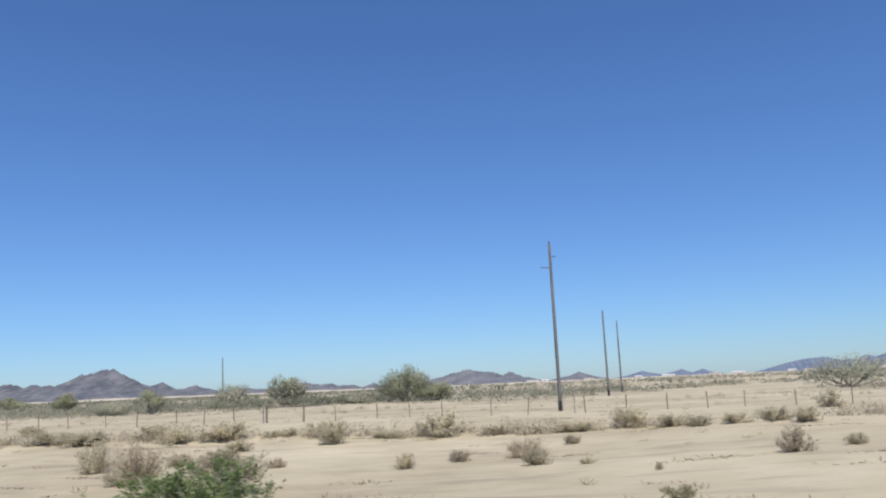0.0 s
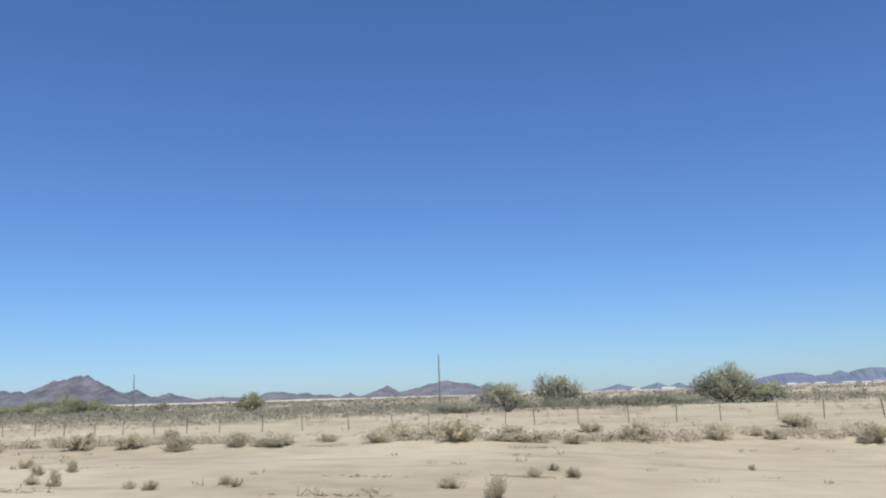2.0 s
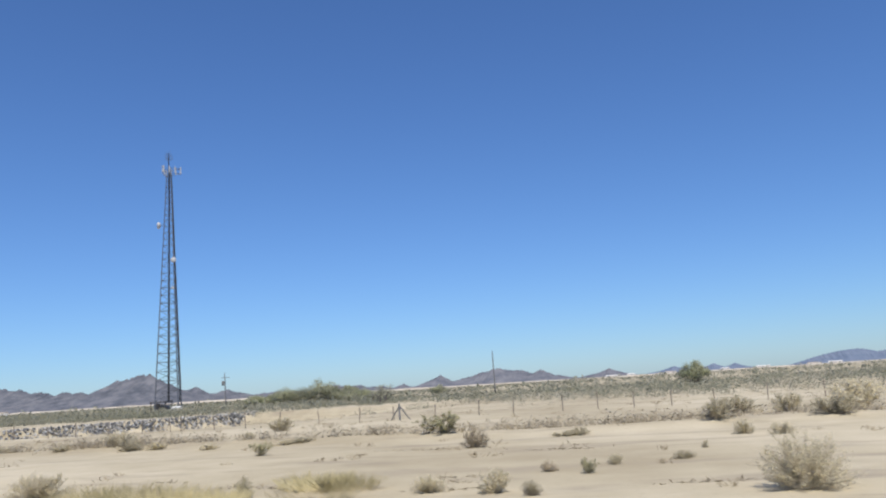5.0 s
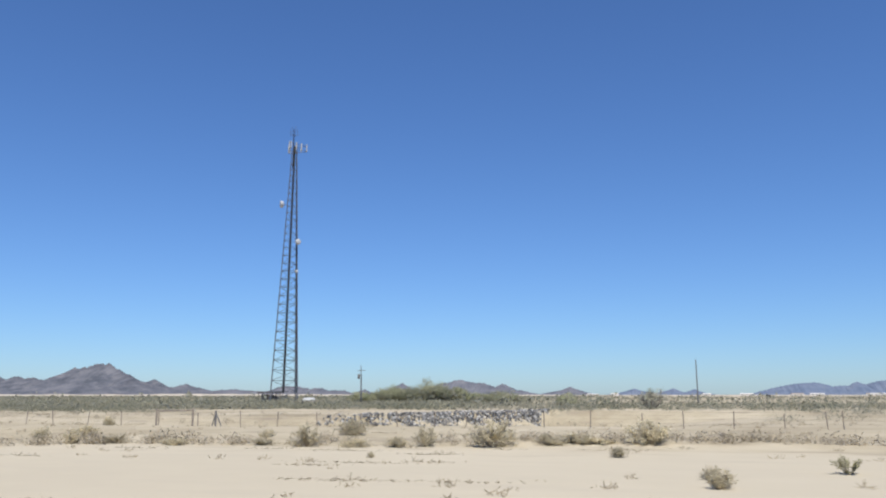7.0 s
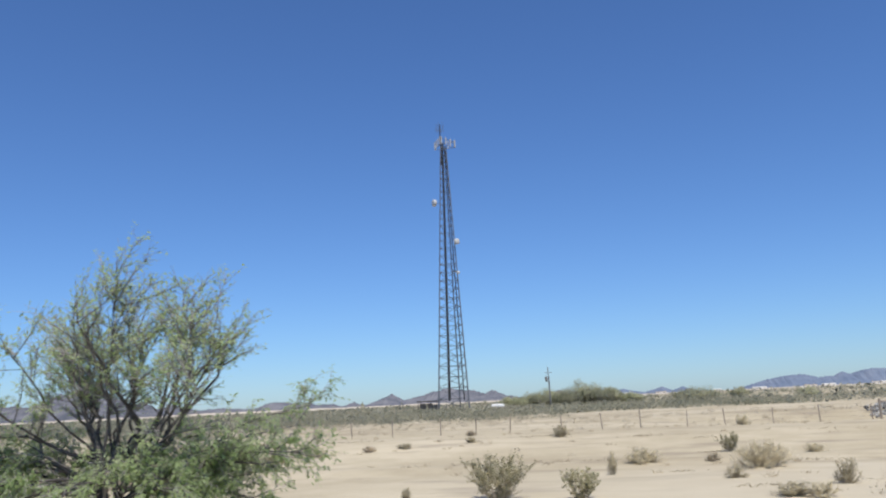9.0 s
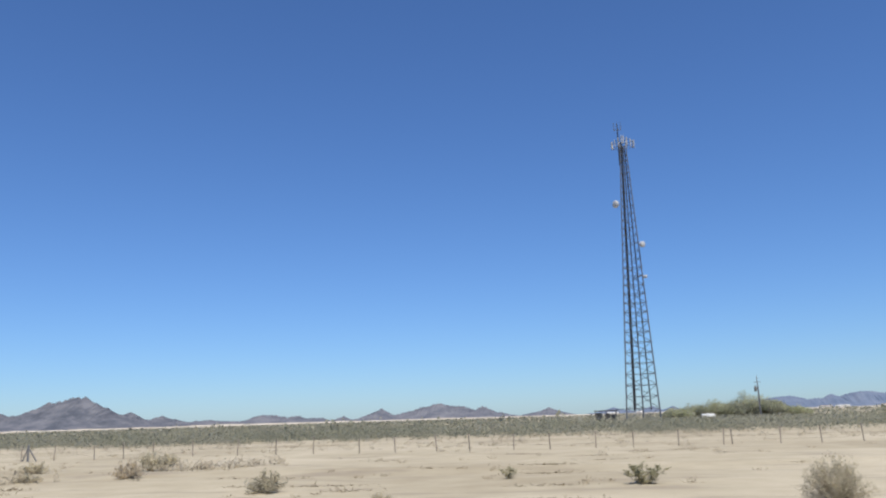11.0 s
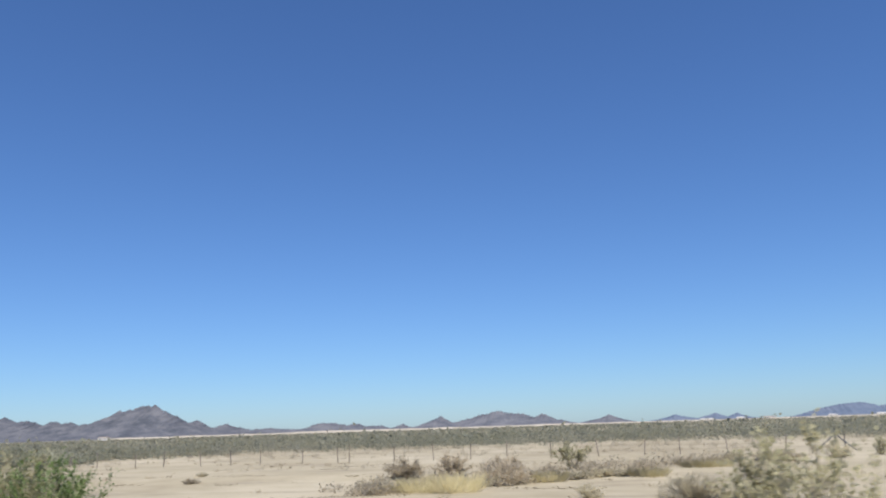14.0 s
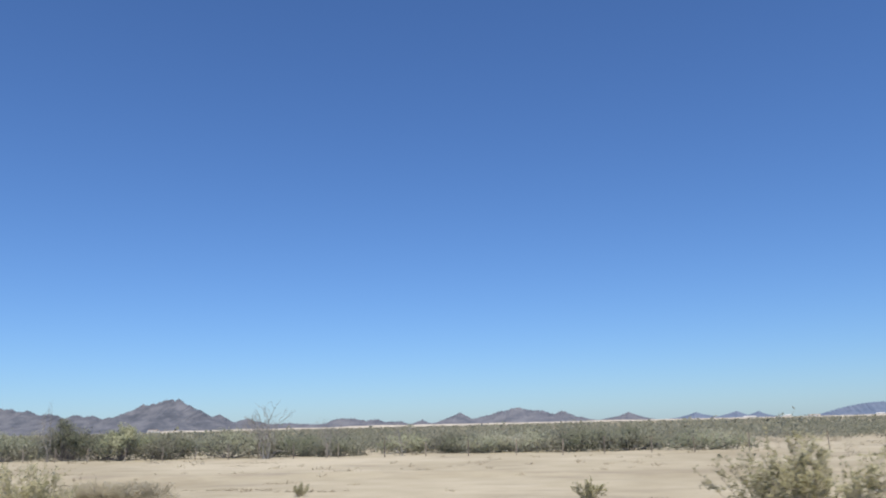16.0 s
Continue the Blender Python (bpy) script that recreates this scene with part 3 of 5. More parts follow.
def shrub_meshes(kind, seed, fine=1.0):
    """Stems and foliage of one bush, one metre wide and one metre high; fine: more and smaller twigs for the large ones."""
    rnd = random.Random(seed)
    stem, fol = Shape(), Shape()
    if kind == "dry_grass":
        for _ in range(420):
            a, r = rnd.uniform(0, 6.28), 0.42 * math.sqrt(rnd.random())
            p = Vector((r * math.cos(a), r * math.sin(a), -0.02))
            tip = Vector((math.cos(a) * r * 0.5 + rnd.gauss(0, 0.09), math.sin(a) * r * 0.5 + rnd.gauss(0, 0.09), rnd.uniform(0.45, 1.0)))
            fol.leaf(p, tip, tip.orthogonal().normalized() * 0.011)
        for _ in range(14):
            a, r = rnd.uniform(0, 6.28), 0.3 * rnd.random()
            p = Vector((r * math.cos(a), r * math.sin(a), -0.02))
            stem.tube(p, p + Vector((rnd.gauss(0, 0.15), rnd.gauss(0, 0.15), 0.8)), 0.008, 0.004, 3, False)
        return stem, fol
    upright = kind in ("creosote", "green_creosote")
    n = int((24 if upright else 34) * (1 + 0.5 * (fine - 1)))
    for i in range(n):
        a = 2 * math.pi * i / n + rnd.uniform(-0.3, 0.3)
        out = rnd.uniform(0.05, 0.95) if upright else rnd.uniform(0.1, 1.45)
        d = Vector((math.cos(a) * math.sin(out), math.sin(a) * math.sin(out), math.cos(out)))
        reach = rnd.uniform(0.7, 1.05) if upright else rnd.uniform(0.58, 0.76)
        q, r = Vector((0.06 * math.cos(a), 0.06 * math.sin(a), -0.03)), 0.014 / fine ** 0.5
        for k in range(4):
            d = (d + Vector((rnd.gauss(0, 0.14), rnd.gauss(0, 0.14), 0.10 if upright else 0.02))).normalized()
            e = q + d * (reach / 4)
            e.z = max(e.z, 0.01)
            stem.tube(q, e, r, r * 0.75, 3, False)
            r *= 0.75
            if k > (0 if not upright else 1) or rnd.random() < 0.4:
                for _ in range(int((3 if upright else 4) * fine)):
                    w = (d + Vector((rnd.gauss(0, 0.5), rnd.gauss(0, 0.5), rnd.gauss(0.2, 0.4)))).normalized()
                    ln = rnd.uniform(0.10, 0.24)
                    s = q.lerp(e, rnd.random())
                    tip = s + w * ln
                    stem.tube(s, tip, r * 0.55, r * 0.25, 3, False)
                    for _ in range(int((12 if upright else 6) * fine ** 0.3)):
                        c = s.lerp(tip, rnd.uniform(0.25, 1.05)) + Vector((rnd.gauss(0, 1), rnd.gauss(0, 1), rnd.gauss(0, 1))) * ((0.016 if upright else 0.03) / fine ** 0.5)
                        lv = (w + Vector((rnd.gauss(0, 0.7), rnd.gauss(0, 0.7), rnd.gauss(0, 0.7)))).normalized()
                        sz = rnd.uniform(0.04, 0.085) / fine ** 0.9
                        fol.spread(c, lv * sz, sz * 0.36, rnd)
            q = e
    stem.fitted(fol, 1.0, 1.0, 1.0)
    return stem, fol


KINDS = {
    "creosote": (CREO, "creosote_bush", "olive-green creosote bush standing in pale sand", 5),
    "green_creosote": (GREEN, "creosote_bush", "fresh green creosote bush standing in pale sand", 2),
    "bursage": (BURS, "desert_shrub", "rounded grey-brown bursage shrub on pale sand", 7),
    "dark_bush": (DARK, "desert_shrub", "dark brown dry desert shrub on pale sand", 4),
    "dry_grass": (GRASS, "grass_tuft", "tuft of dry yellow grass on pale sand", 3),
}
SHRUBS = {}


def bush(kind, seed, fine, mat):
    stem, fol = shrub_meshes(kind, seed, fine)
    me = fol.mesh("foliage", mat)
    p = np.array([tuple(q) for q in fol.v])
    c = p.reshape(-1, 4, 3).mean(axis=1)
    n = c * np.array([1.0, 1.0, 0.6]) + np.array([0, 0, 0.22]) + np.random.default_rng(seed).normal(0, 0.16, c.shape)
    soften(me, np.repeat(n, 4, axis=0))
    return stem.mesh("stem", TWIG), me


for number, (kind, (mat, name, label, count)) in enumerate(KINDS.items()):
    SHRUBS[kind] = []
    for k in range(count):
        SHRUBS[kind].append(bush(kind, 100 * number + k, 1.0, mat))
    SHRUBS[kind + " large"] = []
    if kind != "dry_grass":
        for k in range(3):
            SHRUBS[kind + " large"].append(bush(kind, 900 + 100 * number + k, 2.4, mat))
pick = random.Random(5)


def plant(kind, places):
    """places: x, y, width, height of each bush of one kind."""
    mat, name, label, count = KINDS[kind]
    for x, y, w, h in places:
        big = w > 1.3 and y < 34 and kind != "dry_grass"
        stems, fol = pick.choice(SHRUBS[kind + " large" if big else kind])
        size = "large " if h > 1.3 else "small " if h < 0.4 else ""
        t = thing(name, pose(x, y, gz(x, y) - 0.02, 0, 0, pick.uniform(0, 360)) @ Matrix.Diagonal((w, w, h, 1)), size + label, "grass" if kind == "dry_grass" else "shrub", "shrubs beside the road")
        if kind != "dry_grass":
            part("stem", stems, t, "bundle of thin woody stems")
        part("foliage", fol, t)


# ---------------------------------------------------------------- power poles
def power_pole(x, y, h, dressed=False, armed=False):
    t = thing("utility_pole", pose(x, y, gz(x, y), 0.4, -0.3, 0), "weathered brown wooden utility pole with a transformer and crossarm" if dressed else "bare weathered brown wooden utility pole standing in sand", "utility pole", "line of utility poles")
    s = Shape()
    s.lathe([(0.135, -0.3), (0.13, 1.5), (0.115, h * 0.5), (0.092, h - 0.05), (0.07, h)], 12)
    part("pole", s.mesh("pole", POLEWOOD, True), t)
    s = Shape()
    s.lathe([(0.15, -0.2), (0.15, 0.62), (0.138, 0.68)], 12)
    part("foot_wrap", s.mesh("foot_wrap", TAR), t, "black tarred wrap round the foot")
    if armed:
        for side, down, reach in ((-1, 1.75, 0.75), (1, 1.0, 0.42)):
            s = Shape()
            s.tube((0, 0, h - down), (side * reach, -0.05, h - down + 0.06), 0.035, 0.03, 6)
            part("arm", s.mesh("arm", GALV), t, "short steel arm")
    s = Shape()
    s.lathe([(0.03, h), (0.05, h + 0.03), (0.045, h + 0.1), (0.055, h + 0.13), (0.02, h + 0.2)], 10)
    part("insulator", s.mesh("insulator", CERAMIC, True), t)
    if dressed:
        s = Shape()
        s.box((0, 0.16, h - 1.2), (2.2, 0.1, 0.12), 0.7)
        part("crossarm", s.mesh("crossarm", POLEWOOD), t)
        s = Shape()
        s.lathe([(0.25, h - 3.2), (0.3, h - 3.15), (0.3, h - 2.2), (0.22, h - 2.1), (0.06, h - 2.05)], 14, Matrix.Translation((-0.5, -0.1, 0)))
        tr = part("transformer", s.mesh("transformer", CABINET, True), t, "grey transformer can")
        s = Shape()
        s.lathe([(0.05, h - 2.06), (0.03, h - 1.95), (0.05, h - 1.85), (0.02, h - 1.75)], 8, Matrix.Translation((-0.5, -0.1, 0)))
        part("bushing", s.mesh("bushing", CERAMIC, True), tr)
        s = Shape()
        s.tube((0.18, 0, -0.2), (0.15, 0, h - 2.0), 0.06, 0.05, 8)
        part("riser_pipe", s.mesh("riser_pipe", GALV), t)


for px, py, ph, dressed in ((-8.4, 59.5, 11.9, False), (-8.1, 103.3, 10.2, False), (-7.8, 126.7, 10.4, False), (-84.9, 146.5, 9.2, False),
                            (-162.0, 170.2, 8.8, False), (-238.4, 193.6, 9.1, True)):
    power_pole(px, py, ph, dressed, py < 60)


# ---------------------------------------------------------------- lattice tower and its compound
def lattice_tower(cx, cy):
    top, r0, r1 = 68.5, 4.55, 0.85
    t = thing("lattice_tower", pose(cx, cy, 0), "tall three-legged galvanised steel lattice radio tower", "radio tower")
    turn = radians(-3.5)
    angles = [turn + radians(90), turn + radians(210), turn + radians(330)]

    def corner(k, z):
        r = r0 + (r1 - r0) * z / top
        return Vector((r * math.cos(angles[k]), r * math.sin(angles[k]), z))

    for k in range(3):
        s = Shape()
        s.tube(corner(k, 0), corner(k, top), 0.18, 0.11, 8)
        leg = part("leg", s.mesh("leg", GALV), t)
        s = Shape()
        c = corner(k, 0)
        s.lathe([(0.6, -0.4), (0.6, 0.22), (0.56, 0.26)], 16, Matrix.Translation((c.x, c.y, 0)))
        part("footing", s.mesh("footing", STUCCO), leg, "round concrete footing")
    z, panels = 0.25, []
    while z < top - 0.6:
        h = 1.5 + 1.3 * (1 - z / top)
        panels.append((z, min(z + h, top)))
        z += h
    for level, (za, zb) in enumerate(panels):
        for k in range(3):
            m = (k + 1) % 3
            w = 0.075 if za < 35 else 0.05
            a, b = (corner(k, za), corner(m, zb)) if level % 2 else (corner(m, za), corner(k, zb))
            s = Shape()
            s.tube(a, b, w, w, 4)
            part("brace", s.mesh("brace", GALV), t)
            s = Shape()
            s.tube(corner(k, zb), corner(m, zb), w, w, 4)
            part("strut", s.mesh("strut", GALV), t)
    for k, m, top_z, offsets, r in ((0, 1, 69.8, (-0.26, -0.13, 0.0, 0.13, 0.26), 0.075), (2, 0, 67.5, (-0.1, 0.0, 0.1), 0.05)):
        s = Shape()
        a, b = (corner(k, 2.6) + corner(m, 2.6)) / 2, (corner(k, top_z) + corner(m, top_z)) / 2
        for o in offsets:
            off = Vector((o, 0.12, 0))
            s.tube(a + off, b + off * 0.7, r, r * 0.95, 5)
        part("cable_run", s.mesh("cable_run", CABLE), t, "bundle of black coaxial cables")
    s = Shape()
    mx, my = -1.0, 1.05
    s.tube((mx, my, top - 4.5), (mx, my, 75.2), 0.19, 0.12, 8)
    s.tube((mx, my, top - 1.0), (0, 0, top - 1.0), 0.06, 0.06, 5)
    mast = part("mast", s.mesh("mast", CABLE), t, "dark mast with cables")
    for k in range(6):
        a = k * math.pi / 3 + 0.4
        s = Shape()
        px, py = mx + 1.0 * math.cos(a), my + 1.0 * math.sin(a)
        s.tube((mx, my, 73.2), (px, py, 73.6), 0.035, 0.03, 5)
        s.tube((px, py, 73.2), (px, py, 75.2 + 0.25 * (k % 3)), 0.045, 0.035, 6)
        part("whip_antenna", s.mesh("whip_antenna", GALV), mast)
    s = Shape()
    pl = []
    for k in range(3):
        a = angles[k] + math.pi
        pl.append(Vector((3.3 * math.cos(a), 3.3 * math.sin(a), 69.4)))
    for k in range(3):
        for dz in (-0.9, 0.6):
            off = Vector((0, 0, dz))
            s.tube(pl[k] + off, pl[(k + 1) % 3] + off, 0.06, 0.06, 6)
            s.tube(Vector((0, 0, 69.4 + dz)), (pl[k] + pl[(k + 1) % 3]) / 2 + off, 0.06, 0.06, 6)
    plat = part("antenna_platform", s.mesh("antenna_platform", GALV), t)
    for k in range(3):
        a, b = pl[k], pl[(k + 1) % 3]
        yaw = math.atan2(b.y - a.y, b.x - a.x)
        for u in (0.08, 0.36, 0.64, 0.92):
            c = a.lerp(b, u)
            s = Shape()
            s.box((c.x * 1.06, c.y * 1.06, 69.5), (0.27, 0.14, 2.0), yaw)
            part("panel_antenna", s.mesh("panel_antenna", PANEL), plat, "light grey panel antenna")
    for dx, dy, dz, r, az in ((-2.7, -1.3, 53.2, 0.95, 215), (2.5, -2.4, 42.4, 0.75, -40), (2.6, -3.0, 34.3, 0.4, -50)):
        way = Vector((math.cos(radians(az)), math.sin(radians(az)), 0))
        m = Matrix.Translation((dx, dy, dz)) @ way.to_track_quat("Z", "Y").to_matrix().to_4x4()
        s = Shape()
        s.lathe([(0.12, -0.45), (r * 0.55, -0.32), (r * 0.9, -0.12), (r, 0.1), (r, 0.5), (r * 0.93, 0.58), (r * 0.4, 0.64), (0.05, 0.66)], 20, m)
        dish = part("dish_antenna", s.mesh("dish_antenna", DISH, True), t, "white drum-shaped microwave dish")
        near = min((corner(k, dz) for k in range(3)), key=lambda c: (c.xy - Vector((dx, dy))).length)
        s = Shape()
        s.tube(Vector((dx, dy, dz)) - way * 0.4, near, 0.06, 0.06, 6)
        part("bracket", s.mesh("bracket", GALV), dish)


TX, TY = -262.6, 206.0
lattice_tower(TX, TY)

SX, SY = -271.3, 214.0
shelter = thing("equipment_shelter", pose(SX, SY, 0), "open steel shelter with a flat dark roof beside the tower", "shelter")
s = Shape()
s.box((0, 0, 2.75), (5.6, 3.6, 0.26))
part("roof", s.mesh("roof", SHED), shelter)
for ox in (-2.5, 0.2, 2.5):
    for oy in (-1.5, 1.5):
        s = Shape()
        s.box((ox, oy, 1.31), (0.16, 0.16, 2.62))
        part("post", s.mesh("post", SHED), shelter)
for ox, w, h in ((-1.6, 1.5, 2.1), (0.4, 1.3, 2.0), (1.8, 0.9, 1.8)):
    c = thing("equipment_cabinet", pose(SX + ox, SY + 0.2, 0), "grey steel equipment cabinet under the shelter roof", "cabinet", "tower equipment cabinets")
    s = Shape()
    s.box((0, 0, h / 2 + 0.1), (w, 0.9, h))
    part("body", s.mesh("body", CABINET), c)
    s = Shape()
    s.box((0, -0.47, h / 2 + 0.1), (w * 0.86, 0.04, h * 0.88))
    d = part("door", s.mesh("door", CABINET), c)
    s = Shape()
    s.box((w * 0.33, -0.51, h / 2 + 0.1), (0.05, 0.05, 0.3))
    part("handle", s.mesh("handle", GALV), d, "steel handle")
    s = Shape()
    s.box((0, 0, 0.04), (w + 0.2, 1.1, 0.14))
    part("plinth", s.mesh("plinth", STUCCO), c, "concrete plinth")
bridge = thing("cable_bridge", pose(0, 0, 0), "horizontal cable bridge on posts between shelter and tower", "cable bridge")
s = Shape()
near, end = Vector((SX + 2.6, SY - 0.6, 3.0)), Vector((TX - 0.3, TY + 0.6, 3.0))
for o in (-0.25, 0.25):
    off = Vector((0.6 * o, o, 0))
    s.tube(near + off, end + off, 0.07, 0.07, 4)
for k in range(13):
    c = near.lerp(end, k / 12)
    s.tube(c + Vector((-0.15, -0.25, 0)), c + Vector((0.15, 0.25, 0)), 0.04, 0.04, 4)
part("tray", s.mesh("tray", CABLE), bridge)
for u in (0.1, 0.5, 0.9):
    s = Shape()
    c = near.lerp(end, u)
    s.tube((c.x, c.y, -0.1), c, 0.05, 0.05, 6)
    part("post", s.mesh("post", GALV), bridge)

tank = thing("propane_tank", pose(-250.0, 189.3, 0), "white horizontal propane tank on concrete saddles", "tank")
s = Shape()
along = Matrix.Translation((0, 0, 0.85)) @ Matrix.Rotation(radians(90), 4, "Y")
s.lathe([(0.05, -1.55), (0.28, -1.5), (0.45, -1.35), (0.52, -1.1), (0.52, 1.1), (0.45, 1.35), (0.28, 1.5), (0.05, 1.55)], 18, along)
part("vessel", s.mesh("vessel", WHITE, True), tank)
for o in (-0.8, 0.8):
    s = Shape()
    s.box((o, 0, 0.2), (0.3, 0.9, 0.44))
    part("saddle", s.mesh("saddle", STUCCO), tank, "concrete saddle")
s = Shape()
s.lathe([(0.16, 1.34), (0.16, 1.5), (0.12, 1.55)], 10)
part("valve_dome", s.mesh("valve_dome", WHITE), tank)


# ---------------------------------------------------------------- stone bank
def riprap():
    rnd = random.Random(12)
    base = bmesh.new()
    bmesh.ops.create_icosphere(base, subdivisions=1, radius=1.0)
    bv = [v.co.copy() for v in base.verts]
    bf = [tuple(v.index for v in f.verts) for f in base.faces]
    base.free()
    s = Shape()
    for _ in range(2600):
        x, v = -204 + 18.5 * rnd.random(), rnd.random()
        y = bank_y(x) + 3.6 * v - 0.3
        if x < -197 and rnd.random() < (-196 - x) / 8.5:
            continue
        r = rnd.uniform(0.08, 0.24)
        c = Vector((x, y, gz(x, y) + 0.1 + r * 0.25))
        q = Euler((rnd.uniform(0, 6.3), rnd.uniform(0, 6.3), rnd.uniform(0, 6.3))).to_matrix()
        sx, sy, sz = rnd.uniform(0.7, 1.2), rnd.uniform(0.6, 1.0), rnd.uniform(0.5, 0.85)
        k = len(s.v)
        for b in bv:
            j = rnd.uniform(0.75, 1.15) * r
            s.v.append(c + q @ Vector((b.x * sx * j, b.y * sy * j, b.z * sz * j)))
        s.f += [tuple(k + i for i in f) for f in bf]
    tagged(new("riprap", s.mesh("riprap", RIPRAP)), "bank of loose grey broken stones", "rocks", kind="stuff")


riprap()


# ---------------------------------------------------------------- fence along the road reserve
POST = Shape()
POST.box((0, 0, 0.5), (0.065, 0.014, 1.2))
POST.box((0, 0.027, 0.5), (0.014, 0.055, 1.2))
POSTMESH = POST.mesh("post", RUST)
rnd = random.Random(8)


def fence_y(x):
    return 55.9 + 0.8 * math.sin(x / 37.0)


for a in range(10):
    x0, x1 = 45 - 52 * a, 45 - 52 * (a + 1)
    t = thing("wire_fence", pose(0, 0, 0), "low barbed wire fence on thin rusty steel posts", "fence", "fence along the road")
    x = x0
    while x > x1 + 0.5:
        y = fence_y(x)
        part("post", POSTMESH, t, at=pose(x, y, gz(x, y), rnd.gauss(0, 2.5), rnd.gauss(0, 2.5), rnd.uniform(0, 30)) @ Matrix.Diagonal((1.05, 1.05, rnd.uniform(0.85, 1.05), 1)))
        x -= rnd.uniform(2.2, 3.4)
    for z in (0.3, 0.55, 0.8, 1.02):
        s = Shape()
        n = 13
        for i in range(n + 1):
            xa = x0 + (x1 - x0) * i / n
            s.v += [Vector((xa, fence_y(xa) + o, gz(xa, fence_y(xa)) + z + q)) for o, q in ((-0.003, -0.002), (0.003, -0.002), (0, 0.004))]
        for i in range(n):
            s.f += [(3 * i + j, 3 * i + (j + 1) % 3, 3 * i + 3 + (j + 1) % 3, 3 * i + 3 + j) for j in range(3)]
        part("wire", s.mesh("wire", RUST), t)

for x, foot in ((-144.3, 0.75), (-204.5, 0.4), (-315.1, 0.6), (-338.9, 1.2)):
    y = fence_y(x) - 0.15
    t = thing("fence_brace", pose(x, y, gz(x, y)), "dark wooden fence corner post with two sloping braces", "fence post", "fence brace posts")
    s = Shape()
    s.lathe([(0.075, -0.1), (0.07, 1.12), (0.045, 1.16)], 8)
    part("post", s.mesh("post", POLEWOOD), t)
    for d in (-1, 1):
        s = Shape()
        s.tube((0, 0, 1.0), (d * foot, 0.2, -0.05), 0.045, 0.045, 6)
        part("brace", s.mesh("brace", POLEWOOD), t)


for x in (-27.6, -207.4):
    t = thing("fence_brace", pose(x, 55.6, gz(x, 55.6)), "pair of pale wooden fence posts joined by a top rail", "fence post", "fence brace posts")
    for d in (-1.45, 1.45):
        s = Shape()
        s.lathe([(0.075, -0.1), (0.07, 1.22), (0.05, 1.26)], 8, Matrix.Translation((d, 0, 0)))
        part("post", s.mesh("post", RUST), t)
    s = Shape()
    s.tube((-1.45, -0.01, 1.08), (1.45, -0.01, 1.12), 0.05, 0.05, 6)
    part("rail", s.mesh("rail", RUST), t)


# ---------------------------------------------------------------- far houses
def far_house(x, y, w, h, d, seed):
    t = thing("far_house", pose(x, y, 0, 0, 0, seed * 7 % 20 - 10), "low white house far off on the plain", "house", "far settlement")
    s = Shape()
    s.box((0, 0, h / 2 - 0.1), (w, d, h))
    wall = part("wall", s.mesh("wall", STUCCO), t)
    s = Shape()
    k = 0.5 * w + 0.3, 0.5 * d + 0.3
    s.v += [Vector(p) for p in ((-k[0], -k[1], h - 0.1), (k[0], -k[1], h - 0.1), (k[0], k[1], h - 0.1), (-k[0], k[1], h - 0.1), (-k[0], 0, h + 0.9), (k[0], 0, h + 0.9))]
    s.f += [(0, 1, 5, 4), (2, 3, 4, 5), (0, 4, 3), (1, 2, 5), (0, 3, 2, 1)]
    part("roof", s.mesh("roof", STUCCO if seed % 3 else TILE), t)
    for i in range(max(1, int(w / 6))):
        s = Shape()
        s.box((-w / 2 + (i + 0.5) * w / max(1, int(w / 6)), -d / 2 - 0.02, h * 0.5), (1.6, 0.1, 1.2))
        part("window", s.mesh("window", GLASS), wall)


rnd = random.Random(21)
for i in range(48):
    far_house(240 + 25 * i + rnd.uniform(-9, 9), 1480 + rnd.uniform(-160, 200), rnd.uniform(10, 26), rnd.uniform(2.8, 4.6), rnd.uniform(7, 10), i)
for i in range(9):
    far_house(-250 + 60 * i + rnd.uniform(-20, 20), 1330 + rnd.uniform(-60, 160), rnd.uniform(10, 20), rnd.uniform(2.8, 3.8), rnd.uniform(7, 9), i + 40)
far_house(-974, 896, 13, 3.8, 6, 3)


# ---------------------------------------------------------------- trees
mesquite_tree(-234.75, 15.5)
dome_tree("palo_verde_tree", -38.6, 119.0, 9.6, 6.0, "dense rounded green palo verde tree in sand", PALO, 11, 26, 420, 0.3, group="desert trees")
dome_tree("palo_verde_tree", -34.0, 118.0, 6.0, 3.3, "rounded green palo verde beside a larger one", PALO, 19, 16, 330, 0.28, group="desert trees")
dome_tree("palo_verde_tree", -46.0, 117, 7.0, 2.0, "low brown-green palo verde bush beside a larger one", EDGE, 12, 14, 300, 0.26, group="desert trees")
dome_tree("ironwood_tree", -62.3, 128, 8.2, 6.6, "half-bare desert tree with dark forked limbs", PALO, 13, 20, 270, 0.28, 0.3, 0.045, group="desert trees")
dome_tree("palo_verde_tree", -64.8, 94, 4.8, 4.0, "rounded green palo verde tree in sand", PALO, 14, 14, 260, 0.24, group="desert trees")
dome_tree("mesquite_bush", -70.5, 94, 5.0, 2.1, "low grey-green mesquite bush in sand", EDGE, 15, 14, 280, 0.24, group="desert trees")
for i in range(5):
    dome_tree("mesquite_bush", -66 + 5.2 * i, 112 + 2.2 * (i % 3), 6.5, 1.7 + 0.3 * (i % 2), "low grey-brown mesquite bush between the palo verdes", EDGE, 120 + i, 12, 240, 0.24, group="desert trees")
dome_tree("ironwood_tree", -70.4, 124, 7.5, 5.0, "grey feathery half-bare desert tree", EDGE, 21, 18, 300, 0.26, 0.2, 0.025, group="desert trees")
